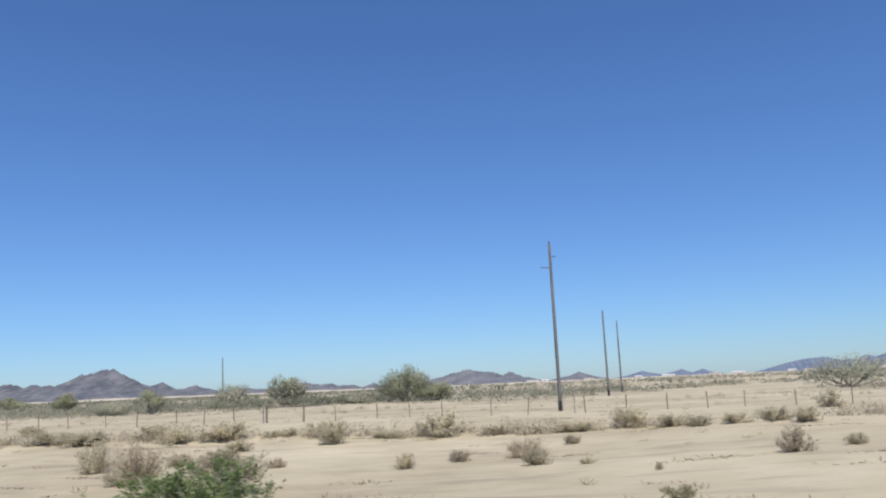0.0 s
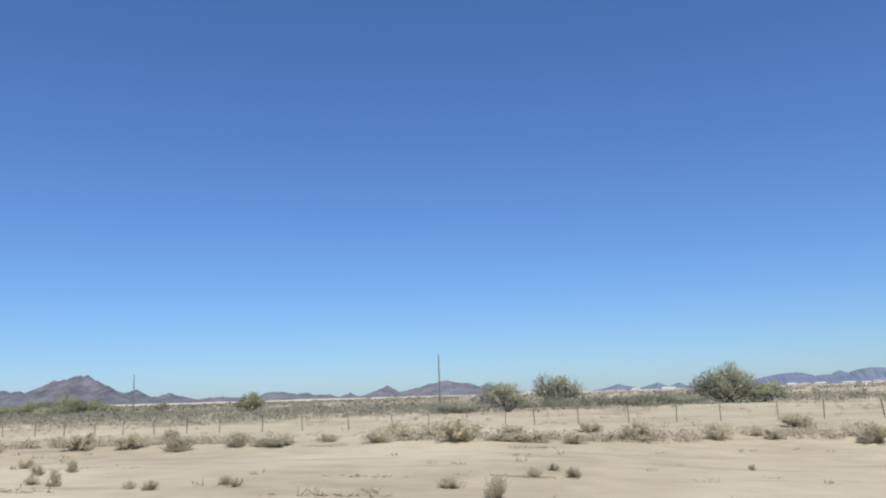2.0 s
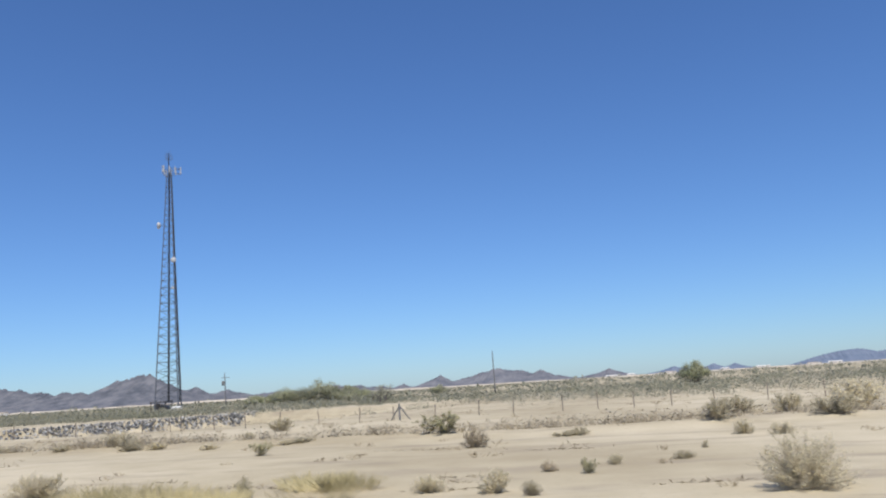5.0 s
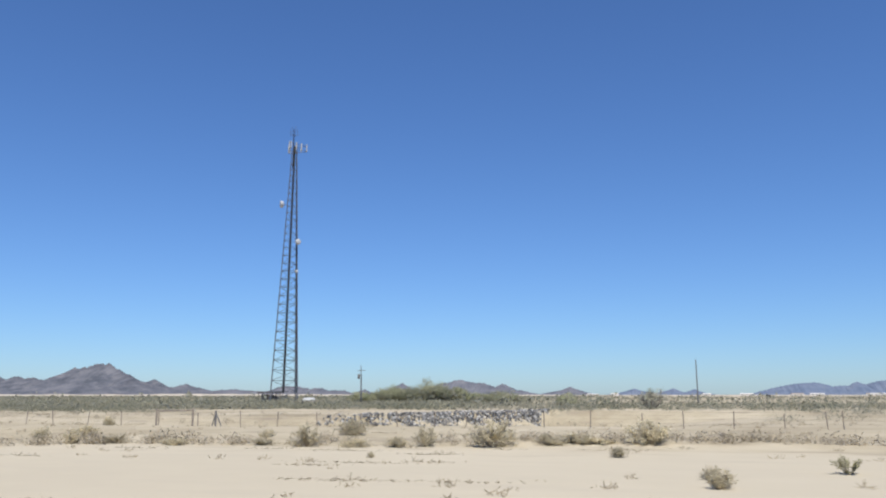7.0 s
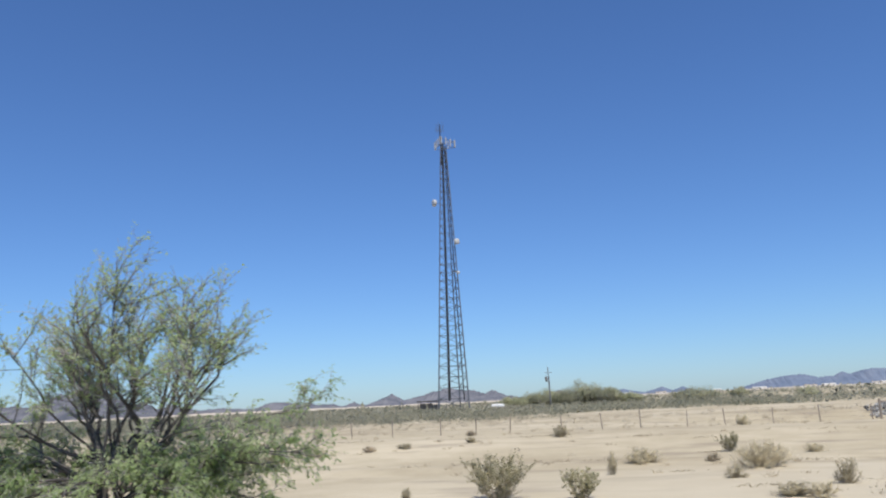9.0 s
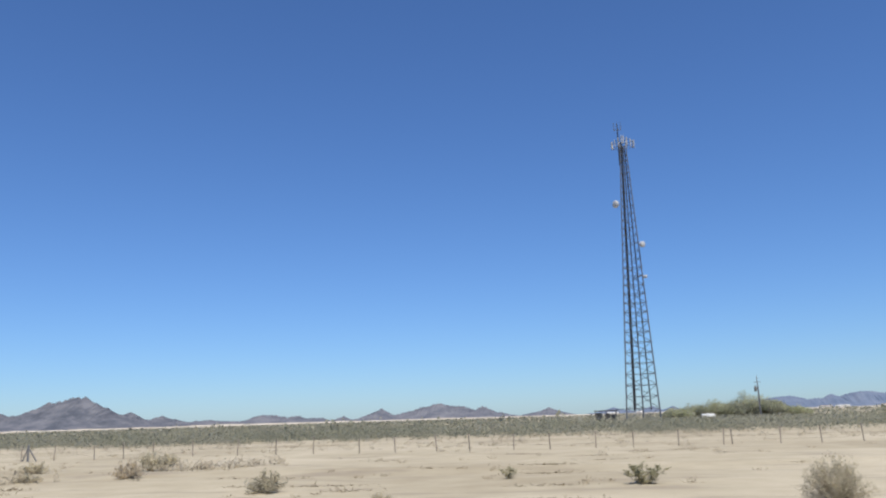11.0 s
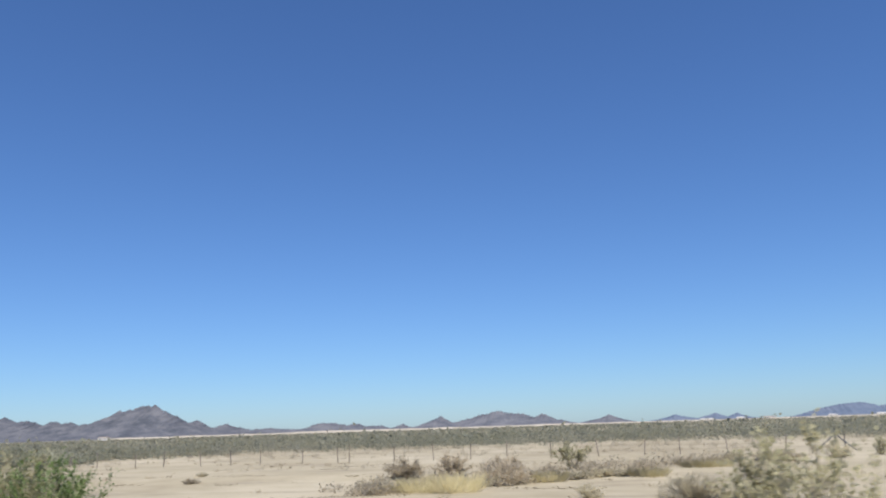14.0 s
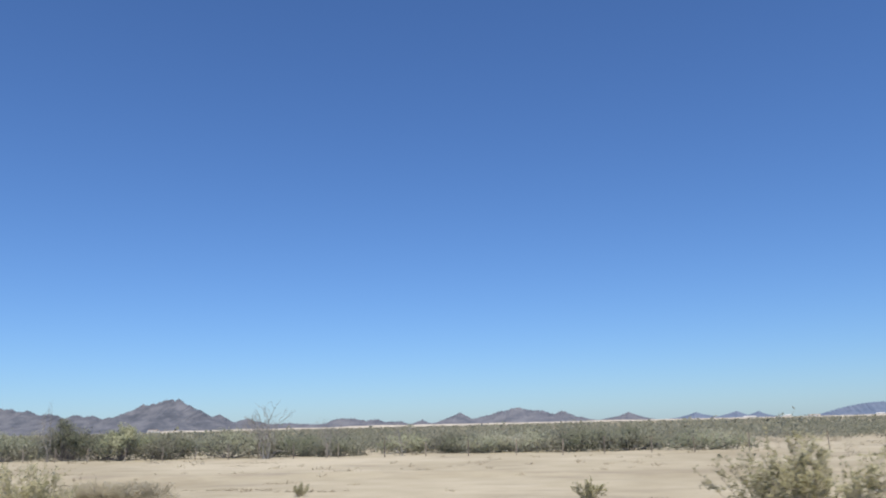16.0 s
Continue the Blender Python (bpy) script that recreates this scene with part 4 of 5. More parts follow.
dome_tree("ironwood_tree", 18.9, 105, 10.5, 5.0, "grey half-bare desert tree", EDGE, 16, 24, 210, 0.26, 0.1, 0.014, group="desert trees")
dome_tree("palo_verde_tree", -122.6, 148.3, 5.8, 4.4, "compact green rounded desert tree", PALO, 17, 18, 420, 0.28, group="desert trees")
dome_tree("ironwood_tree", -171.9, 128.5, 5.4, 4.1, "thin half-bare desert tree", EDGE, 18, 16, 80, 0.24, 0.2, 0.03, group="desert trees")
for i, (tx, tw, th) in enumerate(((-241.5, 12, 5.8), (-232.5, 13, 7.7), (-225, 10, 5.2), (-252, 10, 3.6), (-247, 9, 4.6), (-219, 8, 3.2), (-237, 11, 5.2), (-229, 10, 5.6))):
    dome_tree("palo_verde_tree", tx, 236 + 4 * (i % 3), tw, th, "yellow-green palo verde tree in a thicket behind the tower" if i < 6 else "grey-green mesquite tree in a thicket behind the tower", PALO if i < 6 else EDGE, 30 + i, 22, 380, 0.38, group="thicket behind the tower")
dome_tree("palo_verde_tree", -205.6, 200, 13.0, 3.7, "low green palo verde thicket", PALO, 41, 24, 330, 0.32, group="desert trees")
dome_tree("palo_verde_tree", -191.8, 230, 6.0, 3.2, "rounded green palo verde tree in sand", PALO, 42, 16, 300, 0.32, group="desert trees")
dome_tree("palo_verde_tree", -187.6, 172, 4.6, 2.6, "small rounded green palo verde tree in sand", PALO, 43, 14, 300, 0.28, group="desert trees")
rnd = random.Random(55)
tx = -397.0
while tx > -520:
    tall = 2.0 + 0.9 * (1 - smooth(-455, -418, tx)) + rnd.uniform(-0.35, 0.45)
    wide = rnd.uniform(4.2, 7.5)
    dome_tree("mesquite_bush", tx, 61.5 + rnd.uniform(-2.2, 5.0), wide, tall, "grey-green mesquite bush at the edge of the scrub", PALO if rnd.random() < 0.15 else EDGE, int(-tx * 7), 15, 330, 0.2, 0.1,
              group="mesquite at the edge of the scrub")
    tx -= wide * rnd.uniform(0.45, 0.75)
dome_tree("mesquite_bush", -446.5, 59.5, 4.4, 3.5, "taller dark grey-green mesquite bush at the edge of the scrub", EDGE, 91, 18, 300, 0.2, 0.1, group="mesquite at the edge of the scrub")
dome_tree("mesquite_bush", -441.0, 58.8, 3.6, 3.3, "taller green mesquite bush at the edge of the scrub", PALO, 92, 16, 280, 0.2, 0.1, group="mesquite at the edge of the scrub")
for i, (tx, ty, tw, th, trunks, lean) in enumerate(((-428.1, 57.6, 4.4, 3.8, 5, (0.35, 1.0)), (-446.4, 57.4, 1.7, 4.4, 5, (0.02, 0.3)), (-423.4, 58.0, 2.2, 2.6, 5, (0.1, 0.6)), (-418.0, 58.5, 2.0, 2.2, 4, (0.1, 0.7)))):
    dead_tree(tx, ty, tw, th, 71 + i, trunks, lean)


# ---------------------------------------------------------------- shrubs along the road
plant('green_creosote', [
    (-7.7, 11.5, 2.04, 1.23), (-19.1, 13.5, 1.44, 1.09),
])
plant('creosote', [
    (-0.8, 15.5, 0.58, 0.29), (-13.3, 22.4, 2.13, 1.18), (-34.1, 23.3, 1.28, 0.77), (-60.7, 20.5, 0.35, 0.24), (-66.3, 17.7, 0.46, 0.37),
    (-108.8, 25.7, 0.58, 0.37), (-113.2, 19.7, 0.76, 0.53), (-127.3, 19.4, 0.40, 0.35), (-135.3, 35.9, 1.90, 0.88), (-140.4, 28.6, 0.82, 0.50),
    (-146.7, 22.0, 0.74, 0.56), (-199.5, 26.1, 0.48, 0.26), (-204.6, 33.2, 0.48, 0.27), (-214.7, 26.9, 0.61, 0.56), (-215.6, 28.5, 1.39, 1.20),
    (-219.8, 40.1, 0.91, 0.84), (-226.0, 24.2, 1.09, 0.87), (-228.4, 24.7, 1.84, 1.26), (-242.5, 29.8, 1.16, 0.81), (-294.3, 22.0, 1.89, 1.55),
])
plant('creosote', [
    (-304.2, 25.8, 1.42, 0.93), (-304.5, 14.6, 1.13, 1.47), (-305.7, 13.9, 1.29, 1.53), (-306.8, 13.2, 1.44, 1.85), (-312.0, 28.5, 0.47, 0.30),
    (-337.7, 50.6, 0.83, 0.92), (-342.8, 49.8, 1.12, 0.47), (-349.0, 9.4, 1.94, 1.98), (-353.6, 41.3, 1.76, 1.19), (-360.8, 12.6, 1.73, 1.92),
    (-364.2, 13.2, 1.14, 1.76), (-373.3, 15.0, 2.25, 1.72), (-379.9, 12.3, 0.43, 1.82), (-380.5, 12.1, 0.86, 1.96), (-381.4, 11.9, 1.03, 1.81),
    (-382.2, 12.1, 0.53, 1.42), (-398.6, 14.4, 2.40, 1.78), (-402.5, 24.0, 0.83, 0.59), (-411.7, 25.8, 0.50, 0.43), (-412.2, 14.2, 1.75, 1.59),
])
plant('bursage', [
    (7.8, 52.1, 1.34, 0.96), (4.4, 37.1, 1.19, 0.58), (4.3, 27.4, 0.70, 0.32), (3.3, 38.2, 1.71, 0.60), (1.8, 40.1, 1.53, 0.52),
    (0.3, 40.0, 1.27, 0.46), (-1.0, 41.5, 1.58, 0.60), (-1.3, 23.7, 0.21, 0.24), (-2.9, 42.9, 1.91, 1.01), (-3.5, 27.0, 0.45, 0.23),
    (-5.2, 42.4, 1.51, 0.46), (-5.3, 28.0, 0.99, 0.52), (-6.0, 42.5, 1.31, 0.50), (-9.6, 42.9, 1.39, 0.46), (-10.0, 28.8, 0.77, 0.55),
    (-12.6, 43.1, 2.55, 1.17), (-15.0, 42.7, 1.11, 0.39), (-15.7, 42.7, 1.35, 0.37), (-16.3, 24.7, 0.71, 0.44), (-17.7, 40.7, 1.58, 1.19),
])
plant('bursage', [
    (-19.9, 44.0, 1.98, 0.70), (-20.9, 36.8, 1.42, 0.54), (-21.8, 44.2, 1.53, 0.45), (-22.1, 22.4, 0.43, 0.27), (-22.6, 28.7, 1.42, 1.12),
    (-22.8, 44.0, 1.30, 0.39), (-25.2, 43.2, 2.84, 1.04), (-27.9, 42.6, 1.93, 1.06), (-30.7, 44.5, 2.30, 0.83), (-31.4, 11.5, 2.00, 1.42),
    (-32.7, 24.8, 0.90, 0.72), (-34.0, 42.7, 2.6, 0.75), (-37.0, 43.5, 2.8, 0.72), (-40.1, 41.8, 1.43, 0.78), (-42.4, 47.7, 1.93, 0.66),
    (-44.2, 43.4, 1.06, 0.44), (-44.8, 44.6, 0.97, 0.52), (-46.8, 43.5, 1.67, 0.80), (-47.0, 29.3, 0.26, 0.22), (-50.6, 42.9, 2.21, 0.91),
])
plant('bursage', [
    (-53.1, 46.4, 1.55, 0.51), (-53.1, 26.4, 0.35, 0.22), (-53.4, 39.1, 1.25, 0.45), (-53.5, 24.6, 0.52, 0.31), (-53.6, 18.9, 0.55, 0.51),
    (-55.2, 21.2, 0.69, 0.32), (-55.3, 37.2, 1.96, 0.45), (-56.4, 38.3, 1.93, 0.39), (-57.0, 46.2, 1.11, 0.40), (-57.5, 46.4, 1.20, 0.43),
    (-58.2, 36.2, 2.11, 0.97), (-59.4, 44.1, 2.44, 0.55), (-60.7, 43.9, 2.69, 0.71), (-61.8, 36.1, 1.45, 0.59), (-62.7, 19.8, 0.42, 0.25),
    (-62.9, 43.1, 1.72, 0.82), (-63.6, 20.2, 0.39, 0.24), (-64.6, 37.3, 1.19, 0.39), (-66.3, 20.8, 0.42, 0.46), (-66.4, 35.8, 1.50, 0.36),
])
plant('bursage', [
    (-67.2, 36.0, 1.15, 0.33), (-67.3, 21.1, 0.48, 0.25), (-68.4, 35.9, 1.02, 0.63), (-68.6, 24.6, 0.39, 0.45), (-69.2, 23.7, 0.47, 0.32),
    (-69.6, 19.8, 0.47, 0.35), (-71.0, 35.2, 1.38, 0.57), (-72.0, 26.6, 0.65, 0.36), (-73.0, 19.6, 0.56, 0.59), (-73.2, 24.0, 0.46, 0.26),
    (-73.4, 28.4, 0.55, 0.24), (-74.1, 36.1, 1.65, 0.68), (-74.7, 19.5, 1.17, 0.47), (-74.8, 22.2, 0.99, 0.53), (-76.8, 36.1, 1.61, 0.76),
    (-78.3, 19.6, 0.82, 0.70), (-77.4, 20.4, 0.70, 0.52), (-76.7, 19.3, 0.85, 0.60), (-75.8, 20.0, 0.92, 0.62), (-80.4, 39.2, 1.02, 0.63), (-81.1, 35.1, 1.26, 0.62), (-81.2, 20.7, 0.69, 0.32), (-81.2, 24.0, 0.63, 0.36),
])
plant('bursage', [
    (-82.4, 26.7, 0.70, 0.31), (-82.5, 21.0, 1.52, 0.96), (-83.8, 35.0, 1.15, 0.66), (-84.6, 22.8, 0.71, 0.44), (-85.8, 23.6, 0.99, 0.49),
    (-85.9, 36.3, 1.16, 0.76), (-86.6, 27.6, 0.62, 0.26), (-87.1, 36.7, 1.50, 0.37), (-87.9, 37.1, 1.78, 0.53), (-88.9, 20.0, 0.64, 0.33),
    (-89.1, 36.9, 1.41, 0.46), (-90.1, 37.0, 1.50, 0.53), (-90.4, 19.5, 0.44, 0.41), (-90.9, 18.7, 0.89, 0.25), (-91.0, 23.1, 0.29, 0.20),
    (-91.4, 18.8, 0.73, 0.25), (-92.3, 22.2, 0.54, 0.30), (-93.5, 21.7, 0.37, 0.27), (-94.3, 21.5, 0.37, 0.35), (-97.1, 35.2, 0.81, 0.42),
])
plant('bursage', [
    (-98.7, 24.4, 0.63, 0.29), (-100.1, 36.7, 1.41, 1.05), (-100.3, 18.0, 0.57, 0.22), (-100.6, 17.9, 0.69, 0.16), (-101.9, 37.8, 2.06, 1.06),
    (-102.7, 23.2, 1.13, 0.40), (-103.4, 22.7, 1.23, 0.40), (-104.2, 22.3, 1.17, 0.41), (-106.2, 20.5, 0.68, 0.57), (-109.6, 17.0, 0.33, 0.21),
    (-109.7, 42.5, 1.38, 0.88), (-110.8, 28.9, 1.06, 0.68), (-111.4, 22.4, 1.01, 0.53), (-111.8, 43.5, 1.11, 0.69), (-112.2, 30.2, 0.77, 0.48),
    (-113.1, 26.1, 0.50, 0.30), (-113.9, 37.7, 1.78, 0.48), (-114.8, 36.6, 1.84, 0.38), (-115.2, 20.7, 1.31, 0.42), (-116.1, 23.1, 0.30, 0.22),
])
plant('bursage', [
    (-116.2, 20.4, 0.66, 0.37), (-117.8, 40.4, 2.58, 1.32), (-119.4, 35.3, 1.60, 0.75), (-120.4, 41.8, 1.48, 0.85), (-122.1, 29.1, 0.82, 0.38),
    (-122.6, 43.1, 1.98, 0.81), (-123.2, 30.0, 0.67, 0.47), (-123.8, 35.3, 1.24, 0.84), (-124.6, 24.6, 0.18, 0.23), (-123.2, 15.8, 1.40, 0.88),
    (-125.2, 21.8, 0.56, 0.21), (-126.8, 21.1, 0.38, 0.23), (-128.0, 16.0, 0.37, 0.29), (-128.8, 16.6, 0.66, 0.46), (-129.1, 33.2, 0.94, 0.31),
    (-129.6, 33.0, 0.98, 0.21), (-130.3, 16.9, 0.65, 0.35), (-134.5, 16.8, 0.37, 0.46), (-141.0, 18.1, 1.55, 0.57), (-141.7, 35.0, 1.10, 0.23),
])
plant('bursage', [
    (-142.3, 34.6, 0.91, 0.22), (-145.7, 33.7, 0.83, 0.27), (-146.8, 39.4, 0.69, 0.38), (-149.1, 34.8, 1.02, 0.33), (-149.3, 48.0, 1.49, 0.82),
    (-150.5, 34.6, 1.37, 0.68), (-151.4, 26.3, 0.48, 0.25), (-152.3, 36.5, 1.64, 0.67), (-155.2, 35.7, 0.98, 0.32), (-160.0, 36.9, 0.87, 0.29),
    (-160.3, 38.0, 0.95, 0.30), (-174.3, 36.0, 1.89, 0.93), (-176.4, 36.0, 1.39, 0.27), (-177.2, 36.1, 1.45, 0.43), (-178.3, 35.7, 1.39, 0.42),
    (-180.6, 34.9, 2.02, 1.10), (-183.5, 34.7, 1.00, 0.82), (-183.8, 28.0, 0.29, 0.21), (-184.5, 33.9, 1.09, 0.45), (-186.3, 33.8, 1.31, 0.45),
])
plant('bursage', [
    (-188.3, 33.4, 1.20, 0.89), (-189.6, 43.3, 1.71, 0.82), (-190.7, 34.3, 1.02, 0.33), (-192.1, 37.9, 0.87, 0.41), (-194.4, 33.4, 1.14, 0.34),
    (-197.6, 33.9, 1.25, 0.41), (-199.3, 33.2, 0.79, 0.65), (-199.8, 17.8, 1.43, 0.42), (-200.7, 18.3, 1.35, 0.31), (-201.2, 36.8, 1.18, 0.54),
    (-203.3, 36.3, 0.94, 0.58), (-205.6, 31.8, 0.73, 0.27), (-207.3, 32.6, 1.47, 0.50), (-209.8, 35.5, 1.83, 0.94), (-210.2, 29.3, 1.40, 0.66),
    (-212.5, 24.6, 1.43, 0.59), (-212.9, 34.9, 1.94, 0.80), (-213.8, 22.6, 0.88, 0.41), (-216.2, 60.7, 1.01, 0.83), (-216.3, 25.2, 0.66, 0.46),
])
plant('bursage', [
    (-216.7, 38.2, 0.88, 0.37), (-218.3, 39.1, 0.51, 0.38), (-218.4, 26.6, 0.71, 0.72), (-219.8, 32.3, 1.94, 0.90), (-219.8, 23.6, 0.81, 0.40),
    (-220.4, 24.0, 0.97, 0.38), (-221.2, 29.0, 0.68, 0.40), (-223.7, 39.5, 0.36, 0.25), (-223.9, 35.1, 1.36, 0.56), (-225.1, 31.5, 0.35, 0.81),
    (-227.9, 48.5, 0.98, 0.67), (-231.4, 25.7, 0.34, 0.35), (-232.9, 47.3, 0.68, 0.35), (-236.3, 45.5, 0.82, 0.32), (-240.7, 43.7, 1.12, 0.37),
    (-242.5, 42.0, 1.62, 0.49), (-243.9, 41.8, 0.89, 0.47), (-244.6, 41.9, 1.21, 0.49), (-249.9, 37.4, 1.52, 1.14), (-250.8, 30.5, 2.03, 1.14),
])
plant('bursage', [
    (-253.3, 32.4, 1.41, 0.37), (-253.9, 31.8, 1.16, 0.27), (-254.1, 28.0, 0.63, 0.38), (-255.4, 25.7, 1.20, 1.12), (-296.7, 39.2, 1.51, 0.93),
    (-298.4, 44.2, 1.13, 0.70), (-298.4, 32.3, 1.03, 0.34), (-301.4, 36.8, 1.41, 0.58), (-303.0, 25.2, 1.46, 0.53), (-309.1, 24.6, 2.39, 0.96),
    (-315.9, 23.9, 0.52, 0.31), (-321.9, 22.0, 0.71, 0.29), (-340.6, 47.3, 1.23, 0.81), (-346.0, 45.7, 1.63, 0.53), (-349.1, 25.0, 1.91, 0.66),
    (-351.2, 35.3, 0.97, 0.31), (-352.0, 25.0, 0.80, 0.44), (-352.0, 35.3, 1.17, 0.35), (-352.9, 34.6, 1.16, 0.34), (-358.6, 28.7, 1.17, 0.41),
])
plant('bursage', [
    (-359.7, 29.2, 1.34, 0.46), (-371.1, 37.7, 0.66, 0.23), (-380.0, 36.4, 0.95, 0.31), (-380.8, 37.4, 0.97, 0.40), (-416.2, 23.8, 2.51, 0.56),
    (-417.9, 24.4, 2.99, 0.59),
])
plant('bursage', [
    (-77.9, 18.8, 1.25, 0.82), (-76.9, 19.6, 1.20, 0.76), (-75.0, 19.8, 1.05, 0.55), (-83.5, 19.0, 0.68, 0.42), (-83.7, 23.3, 0.64, 0.44), (-82.2, 21.8, 0.62, 0.40), (-75.4, 19.2, 0.65, 0.52), (-74.1, 18.1, 0.68, 0.44),
    (-73.1, 21.0, 0.51, 0.31), (-74.2, 22.6, 0.61, 0.40), (-87.9, 19.1, 0.93, 0.34), (-86.3, 19.2, 0.60, 0.30), (-208.6, 28.0, 1.70, 1.20),
    (-214.9, 24.3, 1.30, 0.82), (-91.2, 19.0, 1.05, 0.26),
])
plant('dark_bush', [
    (2.4, 25.8, 0.95, 0.69), (-5.0, 35.9, 0.69, 0.38), (-6.2, 31.6, 1.54, 0.67), (-8.6, 31.0, 0.77, 0.45), (-15.6, 30.1, 0.77, 0.39),
    (-18.1, 24.9, 1.8, 1.30), (-18.5, 30.9, 1.61, 0.74), (-20.7, 31.4, 1.02, 0.50), (-32.3, 32.4, 0.84, 0.43), (-35.4, 25.2, 0.77, 0.45),
    (-35.9, 32.1, 1.00, 0.51), (-52.4, 24.9, 0.45, 0.32), (-61.3, 21.1, 0.38, 0.25), (-77.1, 44.7, 1.03, 0.68), (-83.2, 26.4, 0.45, 0.25),
    (-95.3, 25.0, 0.49, 0.27), (-99.3, 24.3, 0.25, 0.26), (-108.1, 23.5, 0.77, 0.40), (-118.7, 27.8, 0.64, 0.30), (-128.3, 20.1, 0.42, 0.27),
])
plant('dark_bush', [
    (-132.2, 28.9, 0.93, 0.61), (-221.2, 34.9, 0.58, 0.34), (-233.9, 53.5, 0.67, 0.36), (-238.1, 44.6, 0.73, 0.33), (-248.4, 44.5, 1.47, 0.72),
    (-294.4, 33.2, 1.18, 0.80), (-308.0, 19.7, 1.43, 1.74), (-331.5, 16.7, 1.56, 1.35), (-333.1, 21.8, 0.85, 0.66), (-343.4, 44.0, 1.01, 0.55),
    (-344.4, 44.5, 1.50, 0.49), (-355.6, 32.4, 2.01, 0.87), (-356.2, 36.2, 1.87, 0.86), (-358.6, 36.9, 1.68, 0.89), (-360.5, 36.0, 1.77, 0.89),
    (-370.1, 34.9, 0.79, 0.26), (-382.0, 34.9, 0.56, 0.29), (-385.8, 41.0, 0.73, 0.30), (-396.4, 28.4, 1.12, 0.33),
])
plant('dry_grass', [
    (-79.3, 18.5, 0.85, 0.90), (-96.4, 17.0, 1.01, 0.72), (-98.1, 19.3, 1.25, 0.25), (-98.5, 19.1, 1.31, 0.27), (-105.5, 21.6, 1.00, 0.37),
    (-132.4, 17.7, 1.37, 0.41), (-133.4, 18.1, 1.64, 0.40), (-347.2, 38.4, 1.19, 0.42), (-348.1, 38.0, 1.53, 0.48), (-354.0, 33.5, 1.42, 0.55),
    (-138.4, 16.5, 1.59, 0.52), (-137.0, 16.0, 1.50, 0.57), (-135.8, 16.0, 1.57, 0.52), (-134.6, 15.6, 1.37, 0.45), (-132.4, 15.9, 1.57, 0.53),
    (-97.4, 17.9, 1.11, 0.57), (-97.0, 18.6, 1.42, 0.55), (-350.2, 35.0, 1.52, 0.46),
    (-356.4, 27.7, 1.79, 0.76), (-357.6, 28.2, 2.06, 0.61), (-384.2, 27.5, 1.23, 0.46), (-384.9, 27.9, 1.22, 0.50),
])
plant('creosote', [
    (-373.0, 15.4, 1.70, 1.60), (-374.0, 15.3, 1.60, 1.50),
])
plant('green_creosote', [
    (-381.0, 11.6, 1.00, 1.78), (-360.2, 12.7, 1.70, 1.80), (-361.2, 12.9, 1.40, 1.66),
])
plant('bursage', [
    (-33.9, 23.1, 1.32, 0.70),
])


rnd = random.Random(31)
for kind, x0, x1, count in (("bursage", -176, -150, 5), ("creosote", -174, -152, 2), ("bursage", -292, -258, 6), ("creosote", -290, -260, 4)):
    spots = []
    for _ in range(count):
        w = rnd.uniform(0.5, 1.5)
        spots.append((rnd.uniform(x0, x1), rnd.uniform(17, 31), w, w * rnd.uniform(0.5, 0.8)))
    plant(kind, spots)


# ---------------------------------------------------------------- scrub and litter
def clumps(name, xs, ys, ws, hs, n, seed, leaf, mat, label):
    """Many small bushes in one mesh: each a dome of loose leaf clusters."""
    g = np.random.default_rng(seed)
    z0 = np.array([gz(a, b) for a, b in zip(xs, ys)])
    rep = lambda q: np.repeat(q, n)
    X, Y, W, Hh, Z = rep(np.array(xs)), rep(np.array(ys)), rep(np.array(ws)), rep(np.array(hs)), rep(z0)
    m = len(X)
    a, e, r = g.uniform(0, 6.283, m), np.arcsin(g.random(m)), g.uniform(0.4, 1.0, m) * rep(g.uniform(0.8, 1.1, len(xs)))
    c = np.stack([X + 0.5 * W * r * np.cos(e) * np.cos(a), Y + 0.5 * W * r * np.cos(e) * np.sin(a), Z + Hh * (r * np.sin(e) * 0.95)], 1)
    d = g.normal(0, 1, (m, 3)) + np.array([0, 0, 0.4])
    d /= np.linalg.norm(d, axis=1)[:, None]
    o = np.cross(d, g.normal(0, 0.5, (m, 3)) + np.array([0, 0, 1.0]))
    o /= np.linalg.norm(o, axis=1)[:, None]
    k = (leaf * Hh * g.uniform(0.7, 1.5, m))[:, None]
    v = np.stack([c - d * k * 0.5, c + o * k * 0.38, c + d * k * 0.5, c - o * k * 0.38], 1).reshape(-1, 3)
    v[:, 2] = np.maximum(v[:, 2], np.repeat(Z, 4) - 0.03)
    me = bpy.data.meshes.new(name)
    me.from_pydata(v, [], np.arange(4 * m).reshape(-1, 4))
    me.materials.append(mat)
    dome = np.stack([(c[:, 0] - X) / W, (c[:, 1] - Y) / W, 0.4 * (c[:, 2] - Z) / Hh + 0.55], 1) + g.normal(0, 0.30, (m, 3))
    soften(me, np.repeat(dome, 4, axis=0))
    tagged(new(name, me), label, "scrub", kind="stuff")


def scrub_edge(x):
    """Where the belt of scrub behind the fence begins."""
    return 85 + 6 * noise.noise((x / 30, 8.0, 0)) + 5 * noise.noise((x / 6, 2.0, 4.0)) + 11 * (1 - smooth(-412, -404, x)) - 15 * smooth(-150, -125, x) * (1 - smooth(-92, -78, x)) - 30 * (1 - smooth(-408, -385, x))


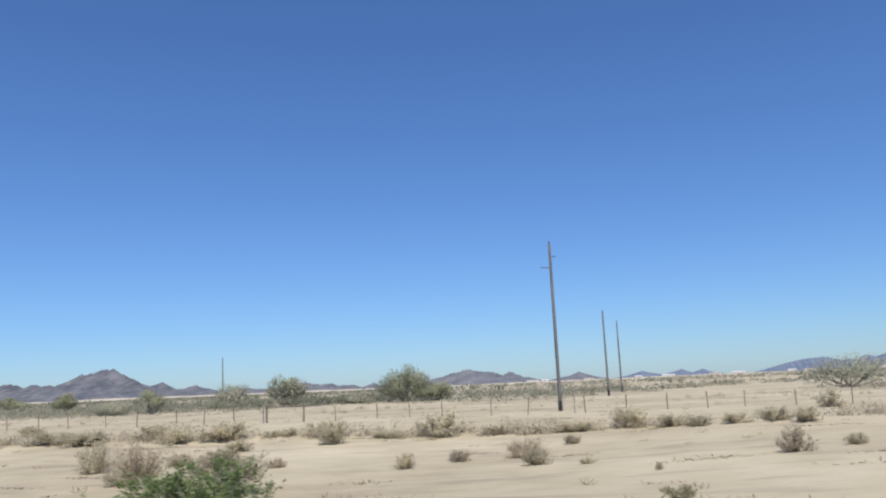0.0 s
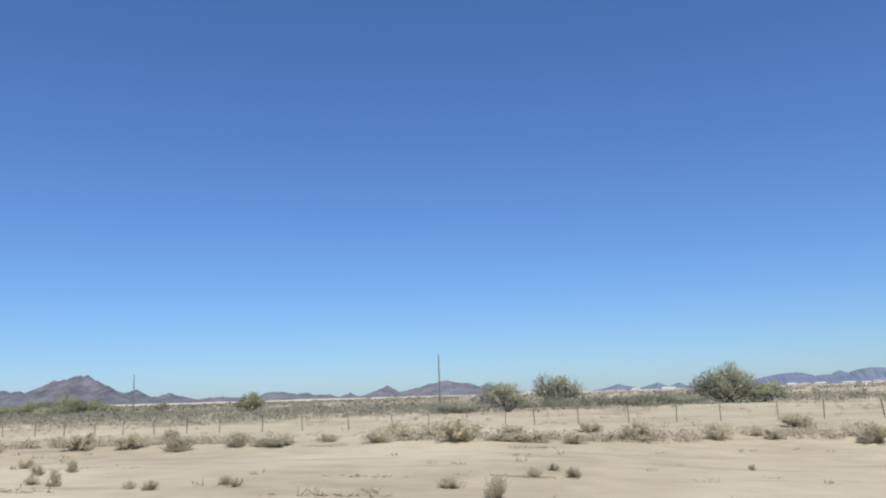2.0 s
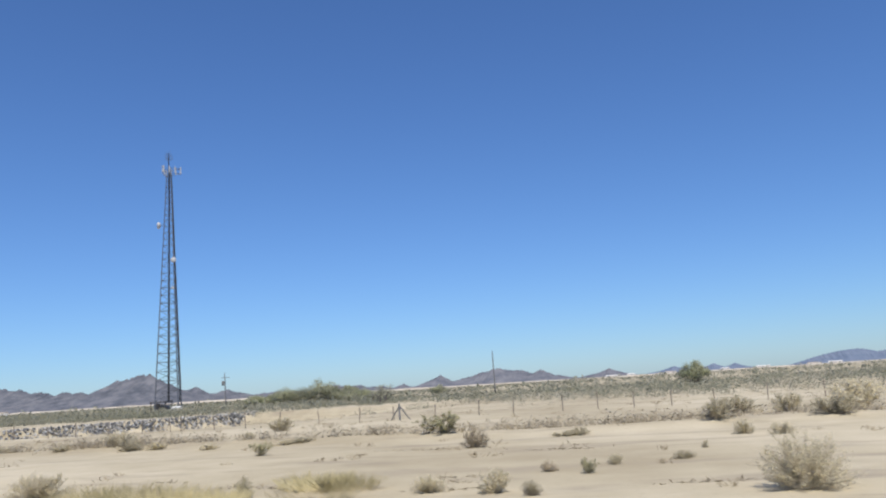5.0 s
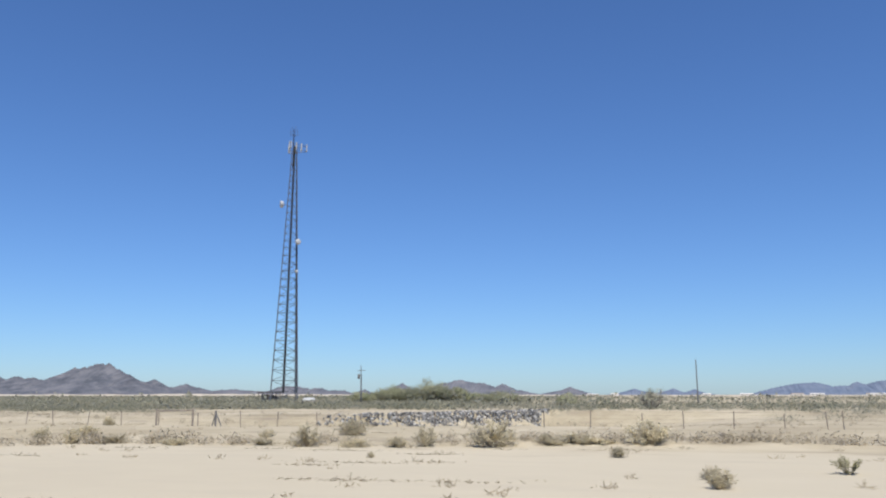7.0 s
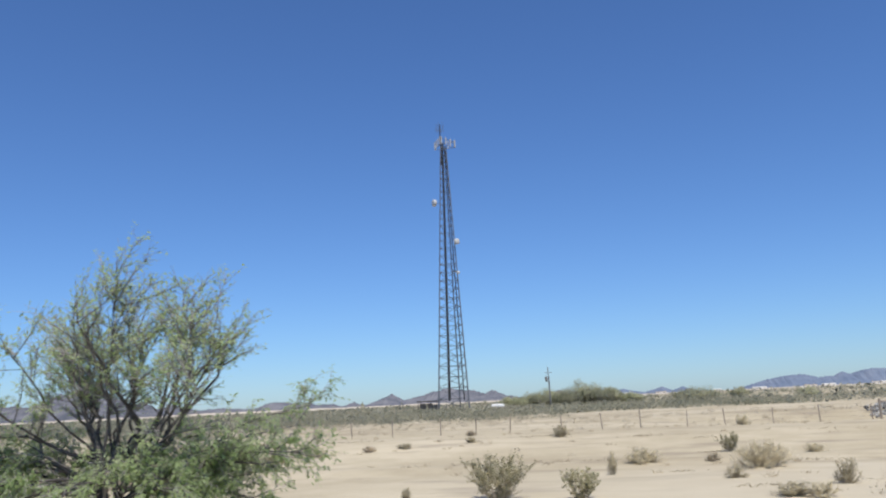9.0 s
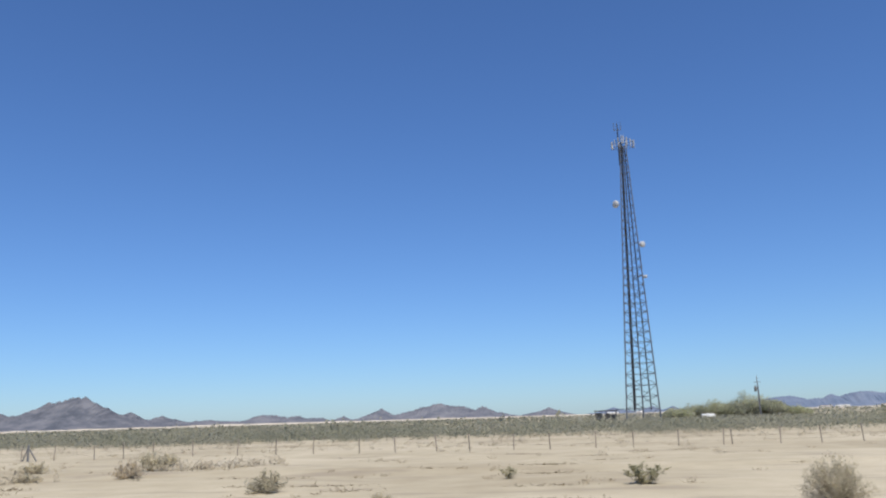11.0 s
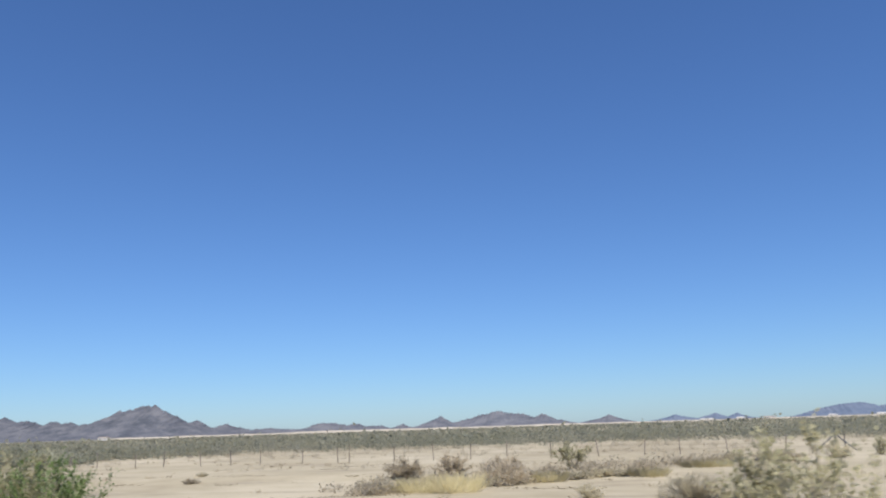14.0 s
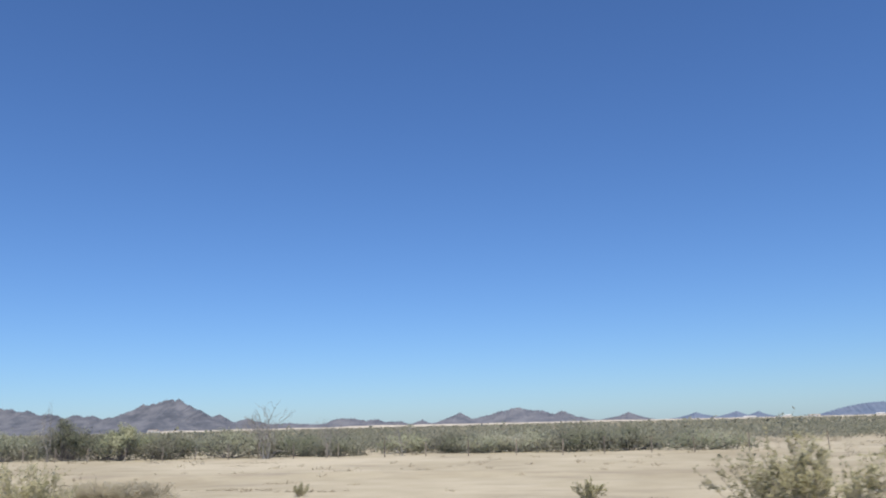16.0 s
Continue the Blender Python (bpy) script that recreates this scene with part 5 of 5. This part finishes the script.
def scrub_field():
    rnd = random.Random(77)
    near, far = [], []
    while len(near) < 19000 or len(far) < 11000:
        close = len(near) < 19000
        y = rnd.uniform(56, 190) if close else 190 + 800 * rnd.random() ** 1.5
        x = rnd.uniform(-0.95 * y - 440, 0.6 * y + 20) if rnd.random() < 0.65 else rnd.uniform(-0.95 * y - 440, -200)
        patchy = noise.noise((x / 38, y / 60, 2.0)) + 0.5 * noise.noise((x / 11, y / 17, 6.0))
        left = 1 - smooth(-250, -170, x + 0.28 * (y - 80))
        if y < scrub_edge(x) + 20 * rnd.random() ** 2 or (-236 + 16 * noise.noise((y / 9, 3.0, 1.0)) < x < -150 + 30 * noise.noise((y / 14, 5.0, 2.0)) and y < 112 + 14 * noise.noise((x / 12, 7.0, 3.0))) or (abs(x - TX) < 12 and abs(y - TY) < 14):
            continue
        dense = (-0.12 if x > -10 else 0.36 + 0.14 * smooth(-60, -90, x)) + 0.6 * left if y < 330 else 0.5
        if patchy > dense:
            continue
        h = rnd.uniform(0.45, 1.2) * (1.25 if left > 0.5 else 1.0) * (1 + 0.4 * (y > 300))
        if x < -385 and y < 90:
            h *= 1.15
        if rnd.random() < (0.06 if x > -215 else 0.012) and y > 95:
            h *= rnd.uniform(1.6, 2.4)
        (near if close else far).append((x, y, h * rnd.uniform(2.0, 3.8), h))
    for _ in range(5200):
        y = 950 + 2300 * rnd.random()
        h = rnd.uniform(1.2, 2.4)
        far.append((rnd.uniform(-0.45 * y, 0.95 * y), y, h * rnd.uniform(3, 6), h))
    front = [q for q in near if q[1] < 102]
    clumps("front_scrub", *zip(*front), 75, 4, 0.11, SCRUB, "edge of the belt of grey-green desert scrub")
    clumps("scrub", *zip(*[q for q in near if q[1] >= 102]), 30, 1, 0.19, SCRUB, "belt of low grey-green desert scrub on sand")
    clumps("far_scrub", *zip(*far), 14, 2, 0.38, SCRUB, "wide plain of grey-green desert scrub far off")


def low_brush():
    rnd = random.Random(79)
    line = []
    tracks = (((45, 40.0), (-8, 42.0), (-46, 43.0), (-60, 38.5), (-85, 36.0), (-178, 36.0), (-196, 33.5), (-206, 27.5), (-216, 18.5)), ((-240, 37), (-246, 29), (-251, 24)),
              ((-289, 48), (-298, 31), (-304, 24.5)), ((-345, 47), (-353, 34.5), (-359, 26.5)))
    for points, count in zip(tracks, (2700, 190, 160, 350)):
        steps = [math.dist(a, b) for a, b in zip(points, points[1:])]
        for _ in range(count):
            u = rnd.uniform(0, sum(steps))
            for (a, b), d in zip(zip(points, points[1:]), steps):
                if u <= d:
                    break
                u -= d
            x = a[0] + (b[0] - a[0]) * u / d
            y = a[1] + (b[1] - a[1]) * u / d
            back = abs(rnd.gauss(0, 1.6)) + 0.5 * noise.noise((x / 6, 2.0, 0))
            side = 0.7 if x < -190 else 0.0
            line.append((x - side * back, y + back * (1 - 0.5 * side), 1))
    for _ in range(5200):
        line.append((rnd.uniform(-470, 60), 40 + 48 * rnd.random() ** 0.6, 0))
    out = []
    for x, y, dense in line:
        if noise.noise((x / 7, y / 6, 4.0)) < (-0.22 if dense else 0.32 - 0.30 * smooth(55, 84, y) - (0.28 * smooth(52, 66, y) if x < -195 else 0)):
            continue
        h = rnd.uniform(0.2, 0.5) + (0.30 * rnd.random() if dense else 0)
        out.append((x, y, h * rnd.uniform(1.3, 2.6), h))
    clumps("low_brush", *zip(*out), 60, 3, 0.13, BRUSH, "low dry grey-brown brush along the sand track")


def litter_field():
    rnd = random.Random(78)
    s = Shape()
    for _ in range(5200):
        y = 9 + 66 * rnd.random()
        x = rnd.uniform(-0.9 * y - 430, 0.6 * y + 30)
        if noise.noise((x / 9, y / 5, 1.0)) < rnd.uniform(-0.25, 0.45):
            continue
        z0, h = gz(x, y), rnd.uniform(0.05, 0.20)
        for _ in range(12):
            d = Vector((rnd.gauss(0, 0.8), rnd.gauss(0, 0.8), rnd.uniform(0.2, 1.0))).normalized()
            s.leaf(Vector((x + rnd.gauss(0, 0.12), y + rnd.gauss(0, 0.12), z0 - 0.01)), d * h * 1.4, d.orthogonal().normalized() * 0.012)
    for _ in range(420):
        y = 11 + 40 * rnd.random() ** 1.3
        x, long, wide = rnd.uniform(-0.9 * y - 430, 0.6 * y + 30), rnd.uniform(0.5, 2.6), rnd.uniform(0.08, 0.3)
        for _ in range(int(45 * long)):
            px, py = x + rnd.gauss(0, 0.4) * long, y + rnd.gauss(0, 0.6) * wide
            d = Vector((rnd.gauss(0, 1.0), rnd.gauss(0, 0.6), rnd.uniform(0.0, 0.35))).normalized()
            s.leaf(Vector((px, py, gz(px, py) - 0.005)), d * rnd.uniform(0.08, 0.24), d.cross(Vector((0, 0.5, 1))).normalized() * 0.014)
    tagged(new("dry_tufts", s.mesh("dry_tufts", LITTER)), "scattered small dry tufts and twigs on sand", "dry grass", kind="stuff")


scrub_field()
low_brush()
litter_field()
